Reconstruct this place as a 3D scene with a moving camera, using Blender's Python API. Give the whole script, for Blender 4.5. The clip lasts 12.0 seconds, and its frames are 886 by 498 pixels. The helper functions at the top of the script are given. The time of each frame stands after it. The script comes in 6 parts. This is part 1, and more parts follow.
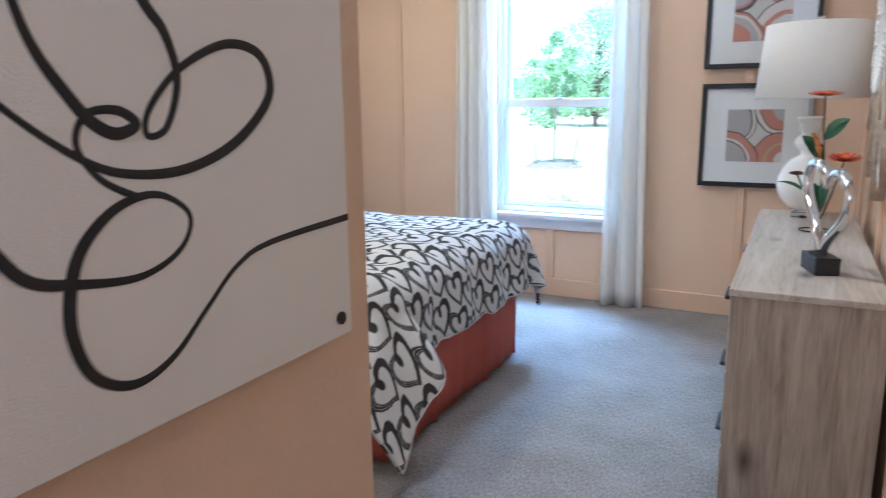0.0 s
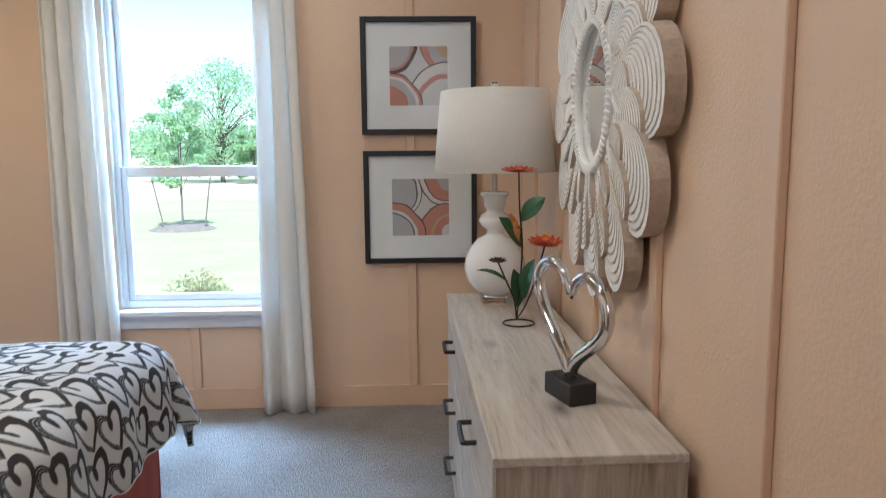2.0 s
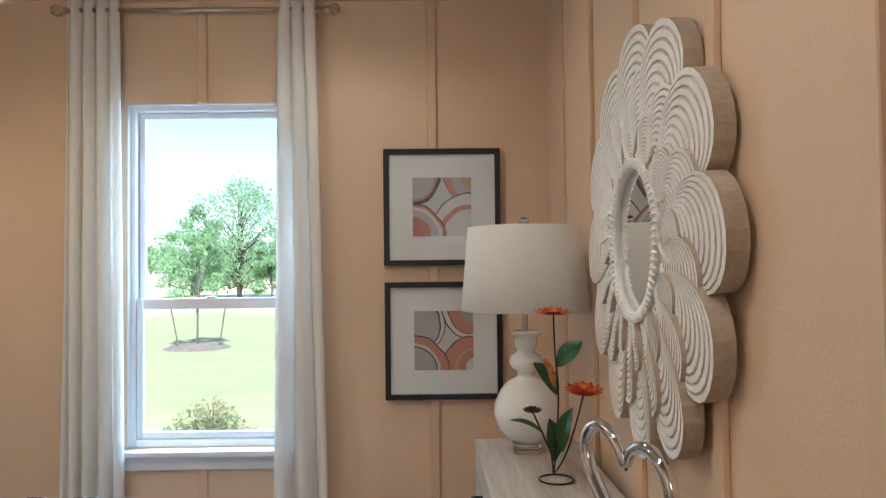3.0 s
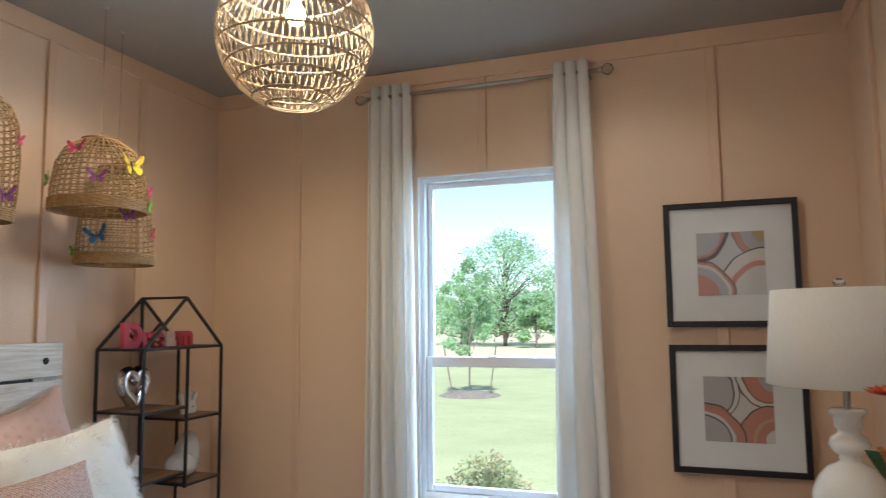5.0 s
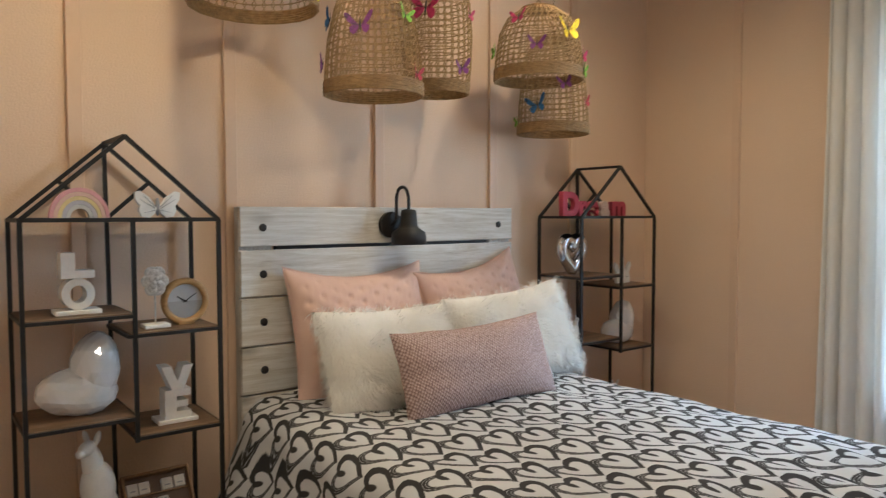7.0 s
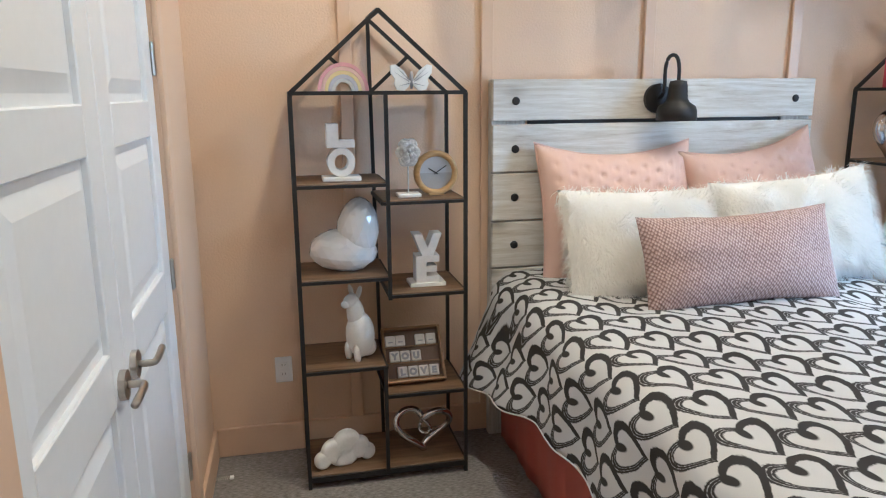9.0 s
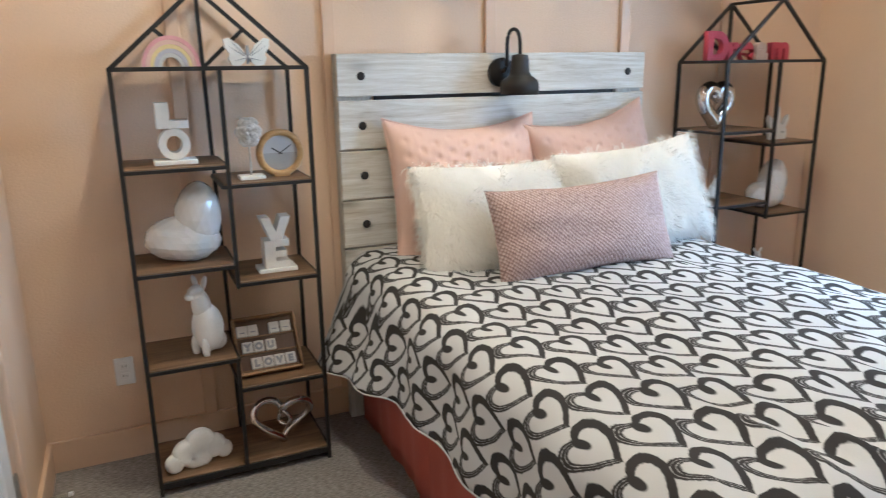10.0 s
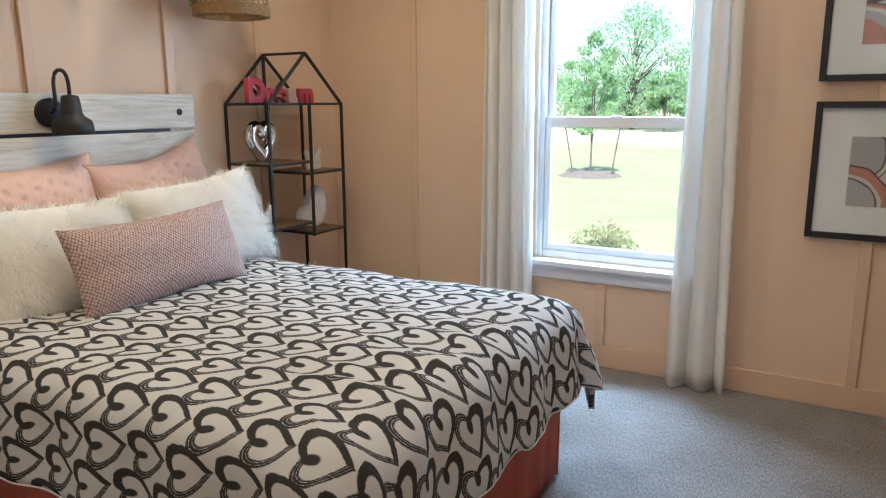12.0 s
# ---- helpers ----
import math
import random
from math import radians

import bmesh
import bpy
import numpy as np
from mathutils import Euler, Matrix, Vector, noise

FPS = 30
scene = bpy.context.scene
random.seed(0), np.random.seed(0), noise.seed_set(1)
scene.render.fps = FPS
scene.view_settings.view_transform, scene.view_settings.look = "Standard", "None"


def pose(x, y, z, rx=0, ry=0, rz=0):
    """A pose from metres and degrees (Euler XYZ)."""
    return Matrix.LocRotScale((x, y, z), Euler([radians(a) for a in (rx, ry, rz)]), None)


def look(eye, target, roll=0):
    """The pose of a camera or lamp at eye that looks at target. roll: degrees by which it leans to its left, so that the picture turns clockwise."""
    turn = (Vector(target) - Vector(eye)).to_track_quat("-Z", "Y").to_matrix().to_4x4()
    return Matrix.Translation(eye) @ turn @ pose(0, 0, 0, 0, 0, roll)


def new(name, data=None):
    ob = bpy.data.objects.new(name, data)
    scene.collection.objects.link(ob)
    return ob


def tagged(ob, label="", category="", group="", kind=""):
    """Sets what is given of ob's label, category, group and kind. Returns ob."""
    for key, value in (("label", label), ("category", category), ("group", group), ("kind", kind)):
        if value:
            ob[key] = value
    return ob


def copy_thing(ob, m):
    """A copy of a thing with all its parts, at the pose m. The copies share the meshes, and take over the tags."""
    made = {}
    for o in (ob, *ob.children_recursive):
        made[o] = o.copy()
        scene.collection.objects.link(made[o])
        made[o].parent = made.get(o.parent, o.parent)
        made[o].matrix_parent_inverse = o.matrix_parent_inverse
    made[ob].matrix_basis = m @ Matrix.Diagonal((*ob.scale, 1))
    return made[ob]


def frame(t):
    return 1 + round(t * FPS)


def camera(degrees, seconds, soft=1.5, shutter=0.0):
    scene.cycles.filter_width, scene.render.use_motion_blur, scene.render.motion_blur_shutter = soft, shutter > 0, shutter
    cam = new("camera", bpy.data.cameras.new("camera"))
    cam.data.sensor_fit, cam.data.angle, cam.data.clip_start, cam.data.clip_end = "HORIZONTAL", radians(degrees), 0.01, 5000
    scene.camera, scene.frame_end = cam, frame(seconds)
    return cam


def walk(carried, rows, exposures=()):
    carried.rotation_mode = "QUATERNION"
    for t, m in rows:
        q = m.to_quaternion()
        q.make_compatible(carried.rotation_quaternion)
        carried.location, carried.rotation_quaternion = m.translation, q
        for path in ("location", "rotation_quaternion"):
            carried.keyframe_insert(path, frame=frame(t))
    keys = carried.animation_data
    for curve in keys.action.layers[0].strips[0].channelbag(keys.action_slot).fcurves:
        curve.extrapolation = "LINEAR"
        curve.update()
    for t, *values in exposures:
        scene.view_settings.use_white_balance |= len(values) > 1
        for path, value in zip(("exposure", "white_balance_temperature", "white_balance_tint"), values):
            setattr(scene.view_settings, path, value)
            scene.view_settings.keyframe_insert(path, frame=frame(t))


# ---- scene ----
cam = camera(64.1, 12.0, soft=1.1, shutter=0.25)
PATH = [
    (0, (0.058, 0.223, 1.428), (-0.845, 1.962, 1.026), -0.6),
    (0.5, (-0.073, 0.423, 1.420), (-0.576, 2.316, 1.015), -0.7),
    (1, (-0.218, 0.651, 1.453), (-0.397, 2.598, 1.034), -0.8),
    (1.5, (-0.305, 0.845, 1.471), (-0.299, 2.807, 1.086), -0.5),
    (2, (-0.284, 1.051, 1.513), (-0.218, 3.032, 1.248), -0.5),
    (2.5, (-0.307, 1.185, 1.579), (-0.232, 3.181, 1.479), -0.6),
    (2.7, (-0.318, 1.21, 1.591), (-0.254, 3.209, 1.56), -0.6),
    (4.3, (-0.375, 1.198, 1.689), (-0.718, 3.157, 1.902), -0.9),
    (4.5, (-0.387, 1.195, 1.689), (-0.823, 3.135, 1.903), -0.8),
    (5, (-0.423, 1.209, 1.684), (-1.106, 3.078, 1.881), -0.6),
    (5.5, (-0.439, 1.23, 1.696), (-1.388, 2.984, 1.839), -0.3),
    (6, (-0.503, 1.215, 1.678), (-1.691, 2.822, 1.754), -0.0),
    (6.5, (-0.580, 1.214, 1.629), (-1.978, 2.643, 1.621), 0.2),
    (7, (-0.602, 1.285, 1.553), (-2.193, 2.494, 1.456), -0.1),
    (7.5, (-0.636, 1.347, 1.565), (-2.368, 2.324, 1.355), 0.1),
    (7.7, (-0.642, 1.358, 1.562), (-2.416, 2.253, 1.324), 0.1),
    (9.3, (-0.59, 1.569, 1.534), (-2.499, 1.967, 1.089), -0.5),
    (9.5, (-0.615, 1.578, 1.533), (-2.495, 2.073, 1.065), -0.5),
    (10, (-0.64, 1.586, 1.531), (-2.408, 2.377, 1.033), -0.8),
    (10.5, (-0.578, 1.562, 1.537), (-2.151, 2.68, 1.011), -0.8),
    (11, (-0.504, 1.535, 1.543), (-1.805, 2.957, 1.008), -0.8),
    (11.5, (-0.506, 1.456, 1.581), (-1.511, 3.102, 1.051), -0.9),
    (12, (-0.436, 1.285, 1.534), (-1.412, 2.984, 1.132), -0.3),
]
EXPOSURES = [(0.0, 1.88, 4550, 9), (1.2, 1.62, 4750, 9), (2.0, 1.43, 5050, 9), (2.7, 1.28, 5350, 10), (4.3, 1.05, 5500, 10), (5.5, 1.00, 5450, 10), (7.0, 1.06, 5600, 10), (7.7, 1.40, 5650, 10), (9.3, 1.72, 4850, 8), (10.5, 1.71, 5200, 8), (11.2, 1.59, 5300, 9), (12.0, 1.36, 5450, 10)]
walk(cam, [(t, look(eye, target, roll)) for t, eye, target, roll in PATH], EXPOSURES)


# ---- build ----
# ---- light ----
XL, XR, YN, YF, H = -3.55, 0.33, 1.183, 5.215, 3.24   # headboard wall, dresser wall, closet wall, window wall, ceiling
AX, AY = -0.585, -1.1                                  # entry passage: its left wall and its far end
WX0, WX1, WZ0, WZ1 = -2.05, -1.14, 0.62, 2.56         # window opening
ELEV, AZIM = radians(53), radians(165)

world = bpy.data.worlds.new("sky")
scene.world = world
world.use_nodes = True
wn = world.node_tree
bg = wn.nodes["Background"]
sky = wn.nodes.new("ShaderNodeTexSky")
sky.sky_type = "NISHITA"
sky.sun_disc = False
sky.sun_elevation, sky.sun_rotation = ELEV, AZIM
wn.links.new(sky.outputs["Color"], bg.inputs["Color"])
bg.inputs["Strength"].default_value = 0.15

sun = new("sun", bpy.data.lights.new("sun", "SUN"))
sun.data.energy, sun.data.angle, sun.data.color = 5.0, radians(0.6), (1.0, 0.95, 0.88)
sun.matrix_world = look((0, 0, 30), (-math.sin(AZIM) * math.cos(ELEV), -math.cos(AZIM) * math.cos(ELEV), 30 - math.sin(ELEV)))


def area_lamp(name, m, sx, sy, watts, colour):
    ob = new(name, bpy.data.lights.new(name, "AREA"))
    ob.data.shape, ob.data.size, ob.data.size_y = "RECTANGLE", sx, sy
    ob.data.energy, ob.data.color = watts, colour
    ob.matrix_world = m
    return ob


def bulb_lamp(name, at, watts, colour, radius):
    ob = new(name, bpy.data.lights.new(name, "POINT"))
    ob.data.energy, ob.data.color, ob.data.shadow_soft_size = watts, colour, radius
    ob.location = at
    return ob


bulb_lamp("pendant_bulb_light", (-1.67, 3.2, 2.70), 9, (1.0, 0.83, 0.58), 0.035)
# unseen area lamps outside, added to strengthen the sky's light through the window
area_lamp("sky_fill_above_window", look((-1.63, 6.3, 3.75), (-1.63, 5.2, 1.5)), 2.4, 1.2, 150, (0.58, 0.81, 1.0))
area_lamp("sky_fill_beside_window", look((0.15, 7.4, 1.9), (-1.62, 5.2, 1.45)), 2.4, 2.4, 66, (0.58, 0.81, 1.0))
# only the beam at y 4.33 is known; three are unseen and assumed
for cx, cy, watts in ((-2.62, 3.78, 30), (-0.79, 4.33, 13), (-2.62, 2.05, 36), (-0.68, 2.2, 25)):
    lamp = new("can_light_beam", bpy.data.lights.new("can_light_beam", "SPOT"))
    lamp.data.energy, lamp.data.color, lamp.data.spot_size, lamp.data.spot_blend, lamp.data.shadow_soft_size = watts, (1.0, 0.79, 0.47) if cx < -2 else (1.0, 0.87, 0.68), radians(150), 0.7, 0.09
    lamp.matrix_world = look((cx, cy, H - 0.02), (cx, cy + 0.001, 0))
# unseen fill lamp added at the closed end of the entry
area_lamp("entry_fill", look((-0.12, -0.95, 2.3), (-0.12, 2.0, 0.9)), 0.6, 1.2, 4, (1.0, 0.95, 0.9))


# ---- materials ----
def nodes_of(name, rough=0.6, metal=0.0):
    m = bpy.data.materials.new(name)
    m.use_nodes = True
    nt = m.node_tree
    b = nt.nodes["Principled BSDF"]
    b.inputs["Roughness"].default_value, b.inputs["Metallic"].default_value = rough, metal
    return m, nt, b


def link(nt, a, b):
    nt.links.new(a, b)


def math_node(nt, op, a, b=None, c=None):
    n = nt.nodes.new("ShaderNodeMath")
    n.operation = op
    for i, v in enumerate((a, b, c)):
        if v is None:
            continue
        if isinstance(v, (int, float)):
            n.inputs[i].default_value = v
        else:
            nt.links.new(v, n.inputs[i])
    return n.outputs[0]


def ramp(nt, fac, stops, mode="LINEAR"):
    n = nt.nodes.new("ShaderNodeValToRGB")
    n.color_ramp.interpolation = mode
    e = n.color_ramp.elements
    while len(e) < len(stops):
        e.new(0.5)
    for el, (p, c) in zip(e, stops):
        el.position, el.color = p, (*c, 1)
    if fac is not None:
        nt.links.new(fac, n.inputs[0])
    return n.outputs[0]


def noise_tex(nt, vec, scale, detail=3.0, rough=0.55, distort=0.0):
    n = nt.nodes.new("ShaderNodeTexNoise")
    n.inputs["Scale"].default_value, n.inputs["Detail"].default_value = scale, detail
    n.inputs["Roughness"].default_value, n.inputs["Distortion"].default_value = rough, distort
    if vec is not None:
        nt.links.new(vec, n.inputs["Vector"])
    return n.outputs["Fac"]


def coords(nt, stretch=(1, 1, 1), kind="Object", turn=(0, 0, 0)):
    tc = nt.nodes.new("ShaderNodeTexCoord")
    mp = nt.nodes.new("ShaderNodeMapping")
    mp.inputs["Scale"].default_value = stretch
    mp.inputs["Rotation"].default_value = turn
    nt.links.new(tc.outputs[kind], mp.inputs["Vector"])
    return mp.outputs[0]


def mix_colour(nt, fac, a, b, blend="MIX"):
    n = nt.nodes.new("ShaderNodeMix")
    n.data_type, n.blend_type = "RGBA", blend
    for sock, v in ((n.inputs["Factor"], fac), (n.inputs["A"], a), (n.inputs["B"], b)):
        if isinstance(v, (int, float)):
            sock.default_value = v
        elif isinstance(v, tuple):
            sock.default_value = (*v, 1)
        else:
            nt.links.new(v, sock)
    return n.outputs["Result"]


def bump(nt, b, height, strength=0.3, dist=0.01):
    n = nt.nodes.new("ShaderNodeBump")
    n.inputs["Strength"].default_value, n.inputs["Distance"].default_value = strength, dist
    nt.links.new(height, n.inputs["Height"])
    nt.links.new(n.outputs[0], b.inputs["Normal"])


def plain(name, c, rough=0.5, metal=0.0, vary=0.12, scale=6.0, fine=90.0, relief=0.1, stretch=(1, 1, 1)):
    """A painted, cast or woven surface: two scales of variation and a fine relief."""
    m, nt, b = nodes_of(name, rough, metal)
    v = coords(nt, stretch)
    big, small = noise_tex(nt, v, scale), noise_tex(nt, v, fine, 2.0)
    both = math_node(nt, "ADD", math_node(nt, "MULTIPLY", big, 0.65), math_node(nt, "MULTIPLY", small, 0.35))
    dark, light = tuple(x * (1 - vary) for x in c), tuple(min(1, x * (1 + vary)) for x in c)
    link(nt, ramp(nt, both, [(0.3, dark), (0.7, light)]), b.inputs["Base Color"])
    link(nt, math_node(nt, "ADD", math_node(nt, "MULTIPLY", big, 0.16), rough - 0.08), b.inputs["Roughness"])
    if relief:
        bump(nt, b, small, relief, 0.004)
    return m


def wood(name, cols, grain_axis=1, rough=0.5, scale=1.0, knots=True, relief=0.2):
    """Planed boards: long stretched grain, knots and mild colour drift, different on each piece."""
    m, nt, b = nodes_of(name, rough)
    st = [16.0 * scale] * 3
    st[grain_axis] = 1.1 * scale
    tc = nt.nodes.new("ShaderNodeTexCoord")
    info = nt.nodes.new("ShaderNodeObjectInfo")
    add = nt.nodes.new("ShaderNodeVectorMath")
    add.operation = "ADD"
    off = nt.nodes.new("ShaderNodeCombineXYZ")
    for i in range(3):
        link(nt, math_node(nt, "MULTIPLY", info.outputs["Random"], 7.0 + 5 * i), off.inputs[i])
    link(nt, tc.outputs["Object"], add.inputs[0])
    link(nt, off.outputs[0], add.inputs[1])
    mp = nt.nodes.new("ShaderNodeMapping")
    mp.inputs["Scale"].default_value = st
    link(nt, add.outputs[0], mp.inputs["Vector"])
    grain = noise_tex(nt, mp.outputs[0], 1.6, 8.0, 0.65, 0.9)
    fine = noise_tex(nt, mp.outputs[0], 9.0, 4.0, 0.7)
    f = math_node(nt, "ADD", math_node(nt, "MULTIPLY", grain, 0.72), math_node(nt, "MULTIPLY", fine, 0.28))
    n = len(cols)
    c = ramp(nt, f, [(0.28 + 0.44 * i / (n - 1), cols[i]) for i in range(n)])
    if knots:
        mk = nt.nodes.new("ShaderNodeMapping")
        ks = [5.0, 5.0, 5.0]
        ks[grain_axis] = 2.2
        mk.inputs["Scale"].default_value = ks
        link(nt, add.outputs[0], mk.inputs["Vector"])
        vo = nt.nodes.new("ShaderNodeTexVoronoi")
        vo.inputs["Scale"].default_value = 0.9
        link(nt, mk.outputs[0], vo.inputs["Vector"])
        k = math_node(nt, "SMOOTH_MIN", math_node(nt, "MULTIPLY", vo.outputs["Distance"], 6.0), 1.0, 0.3)
        c = mix_colour(nt, math_node(nt, "SUBTRACT", 1.0, k), c, tuple(x * 0.45 for x in cols[0]))
    link(nt, c, b.inputs["Base Color"])
    bump(nt, b, f, relief, 0.004)
    return m


WALL = plain("peach_wall_paint", (0.72, 0.525, 0.365), 0.62, vary=0.035, scale=1.2, fine=120.0, relief=0.4)
# set darker than the wall so the boards carry shade in their colour
TRIM = plain("peach_satin_trim_shaded", (0.69, 0.49, 0.335), 0.42, vary=0.03, scale=2.0, fine=60.0, relief=0.05)
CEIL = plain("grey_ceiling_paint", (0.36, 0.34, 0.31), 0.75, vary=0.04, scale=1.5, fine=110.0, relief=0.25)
WHITE = plain("white_satin_paint", (0.80, 0.81, 0.82), 0.35, vary=0.03, scale=3.0, fine=40.0, relief=0.04)
VINYL = plain("white_vinyl", (0.82, 0.83, 0.84), 0.3, vary=0.02, scale=3.0, relief=0.02)
BLACK = plain("black_powder_coat", (0.010, 0.009, 0.009), 0.5, vary=0.3, scale=12.0, fine=300.0, relief=0.1)
BLACKFRAME = plain("black_frame_lacquer", (0.012, 0.012, 0.014), 0.4, vary=0.2, scale=20.0, relief=0.08)
NICKEL = plain("satin_nickel", (0.50, 0.47, 0.42), 0.3, 1.0, vary=0.1, relief=0.02)
CHROME = plain("polished_chrome", (0.70, 0.70, 0.72), 0.06, 1.0, vary=0.03, relief=0.0)
CERAMIC = plain("white_glazed_ceramic", (0.83, 0.82, 0.79), 0.12, vary=0.03, relief=0.0)
MATTWHITE = plain("matt_white_resin", (0.80, 0.79, 0.76), 0.6, vary=0.05, scale=20.0, relief=0.15)
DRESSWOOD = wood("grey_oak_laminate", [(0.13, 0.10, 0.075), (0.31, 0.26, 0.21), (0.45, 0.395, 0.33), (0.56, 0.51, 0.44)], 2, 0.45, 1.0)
# top and drawer fronts: paler mix of the laminate, grain along y
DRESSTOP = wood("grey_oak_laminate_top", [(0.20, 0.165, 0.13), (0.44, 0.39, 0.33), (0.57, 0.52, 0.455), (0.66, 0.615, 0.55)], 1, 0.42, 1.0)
HEADWOOD = wood("whitewashed_plank", [(0.27, 0.225, 0.17), (0.53, 0.49, 0.42), (0.67, 0.65, 0.60), (0.78, 0.77, 0.73)], 1, 0.6, 1.0, relief=0.3)
HEADWOOD_V = wood("whitewashed_plank_upright", [(0.20, 0.175, 0.145), (0.42, 0.395, 0.35), (0.58, 0.56, 0.52), (0.70, 0.69, 0.66)], 2, 0.6, 1.0, relief=0.3)
SHELFWOOD = wood("brown_rustic_board", [(0.055, 0.03, 0.016), (0.12, 0.068, 0.036), (0.19, 0.115, 0.062), (0.24, 0.15, 0.085)], 1, 0.5, 1.2)
SKIRT = plain("terracotta_fabric", (0.44, 0.105, 0.075), 0.9, vary=0.08, scale=4.0, fine=260.0, relief=0.35)


def carpet_material():
    m, nt, b = nodes_of("grey_loop_carpet", 0.95)
    v = coords(nt)
    rib = coords(nt, (150, 45, 1))
    r1, r2 = noise_tex(nt, rib, 1.0, 2.0), noise_tex(nt, v, 3.0)
    f = math_node(nt, "ADD", math_node(nt, "MULTIPLY", r1, 0.7), math_node(nt, "MULTIPLY", r2, 0.3))
    link(nt, ramp(nt, f, [(0.3, (0.14, 0.125, 0.115)), (0.52, (0.27, 0.245, 0.23)), (0.72, (0.40, 0.37, 0.35))]), b.inputs["Base Color"])
    bump(nt, b, r1, 0.8, 0.01)
    return m


CARPET = carpet_material()


# ---- mesh helpers ----
def part(name, bm, material, parent=None, label="", smooth=False):
    me = bpy.data.meshes.new(name)
    bmesh.ops.recalc_face_normals(bm, faces=bm.faces)
    bm.to_mesh(me)
    bm.free()
    if smooth:
        for p in me.polygons:
            p.use_smooth = True
    me.materials.append(material)
    ob = new(name, me)
    if parent is not None:
        ob.parent = parent
    if label:
        ob["label"] = label
    return ob


def thing(name, at, label, category, group="", kind=""):
    ob = new(name)
    ob.location = at
    ob.empty_display_size = 0.1
    return tagged(ob, label, category, group, kind)


def structure(ob, label, category=""):
    return tagged(ob, label, category, kind="structure")


def box(bm, x0, x1, y0, y1, z0, z1, bev=0.0, seg=1):
    vs = [bm.verts.new((x, y, z)) for z in (z0, z1) for y in (y0, y1) for x in (x0, x1)]
    fs = [bm.faces.new([vs[i] for i in q]) for q in ((0, 2, 3, 1), (4, 5, 7, 6), (0, 1, 5, 4), (2, 6, 7, 3), (0, 4, 6, 2), (1, 3, 7, 5))]
    if bev:
        es = list({e for f in fs for e in f.edges})
        bmesh.ops.bevel(bm, geom=es, offset=bev, segments=seg, affect="EDGES", profile=0.7)
    return bm


def boxes(*dims, bev=0.0, seg=1):
    bm = bmesh.new()
    for d in dims:
        b2 = bmesh.new()
        box(b2, *d, bev, seg)
        me = bpy.data.meshes.new("tmp")
        b2.to_mesh(me)
        b2.free()
        bm.from_mesh(me)
        bpy.data.meshes.remove(me)
    return bm


def tube(bm, pts, r, seg=8, closed=False, flat=1.0, up=(0, 0, 1)):
    """A bar or wire along points; r a number or one per point; flat squeezes it across."""
    pts = [Vector(p) for p in pts]
    n = len(pts)
    rings = []
    for i, p in enumerate(pts):
        a = pts[(i - 1) % n] if closed or i else p
        b = pts[(i + 1) % n] if closed or i < n - 1 else p
        d = (b - a).normalized()
        u = Vector(up)
        if abs(d.dot(u)) > 0.95:
            u = Vector((1, 0, 0)) if abs(d.x) < 0.9 else Vector((0, 1, 0))
        s = d.cross(u).normalized()
        w = s.cross(d)
        rr = r[i] if isinstance(r, (list, tuple)) else r
        rings.append([bm.verts.new(p + s * (rr * math.cos(2 * math.pi * k / seg + math.pi / seg)) + w * (rr * flat * math.sin(2 * math.pi * k / seg + math.pi / seg))) for k in range(seg)])
    for i in range(n if closed else n - 1):
        A, B = rings[i], rings[(i + 1) % n]
        for k in range(seg):
            bm.faces.new((A[k], A[(k + 1) % seg], B[(k + 1) % seg], B[k]))
    if not closed:
        bm.faces.new(rings[0][::-1])
        bm.faces.new(rings[-1])
    return bm


def bar(bm, a, b, r=0.007):
    return tube(bm, [a, b], r * 1.414, 4)


def lathe(bm, profile, seg=32, at=(0, 0, 0)):
    """Turns (radius, height) pairs round the upright axis."""
    rings = []
    for r, z in profile:
        if r < 1e-5:
            rings.append([bm.verts.new((at[0], at[1], at[2] + z))])
        else:
            rings.append([bm.verts.new((at[0] + r * math.cos(2 * math.pi * k / seg), at[1] + r * math.sin(2 * math.pi * k / seg), at[2] + z)) for k in range(seg)])
    for A, B in zip(rings, rings[1:]):
        for k in range(seg):
            a, b = A[k % len(A)], A[(k + 1) % len(A)]
            c, d = B[(k + 1) % len(B)], B[k % len(B)]
            f = [v for i, v in enumerate((a, b, c, d)) if v not in (a, b, c, d)[:i]]
            if len(f) > 2:
                bm.faces.new(f)
    return bm


def smooth_path(pts, n=8, closed=False):
    """Points on a rounded line through pts."""
    P = [Vector(p) for p in pts]
    out, m = [], len(P)
    for i in range(m if closed else m - 1):
        p0, p1, p2, p3 = (P[(i + k) % m] if closed else P[min(max(i + k, 0), m - 1)] for k in (-1, 0, 1, 2))
        for j in range(n):
            t = j / n
            out.append(0.5 * ((2 * p1) + (p2 - p0) * t + (2 * p0 - 5 * p1 + 4 * p2 - p3) * t * t + (3 * p1 - p0 - 3 * p2 + p3) * t ** 3))
    if not closed:
        out.append(P[-1])
    return out


def slab(bm, outline, depth, axis=0):
    """A flat outline in (a, b) given depth along the third axis."""
    def put(a, b, d):
        return ((d, a, b), (a, d, b), (a, b, d))[axis]
    lo = [bm.verts.new(put(a, b, 0)) for a, b in outline]
    hi = [bm.verts.new(put(a, b, depth)) for a, b in outline]
    bm.faces.new(lo)
    bm.faces.new(hi[::-1])
    n = len(outline)
    for i in range(n):
        bm.faces.new((lo[i], lo[(i + 1) % n], hi[(i + 1) % n], hi[i]))
    return bm


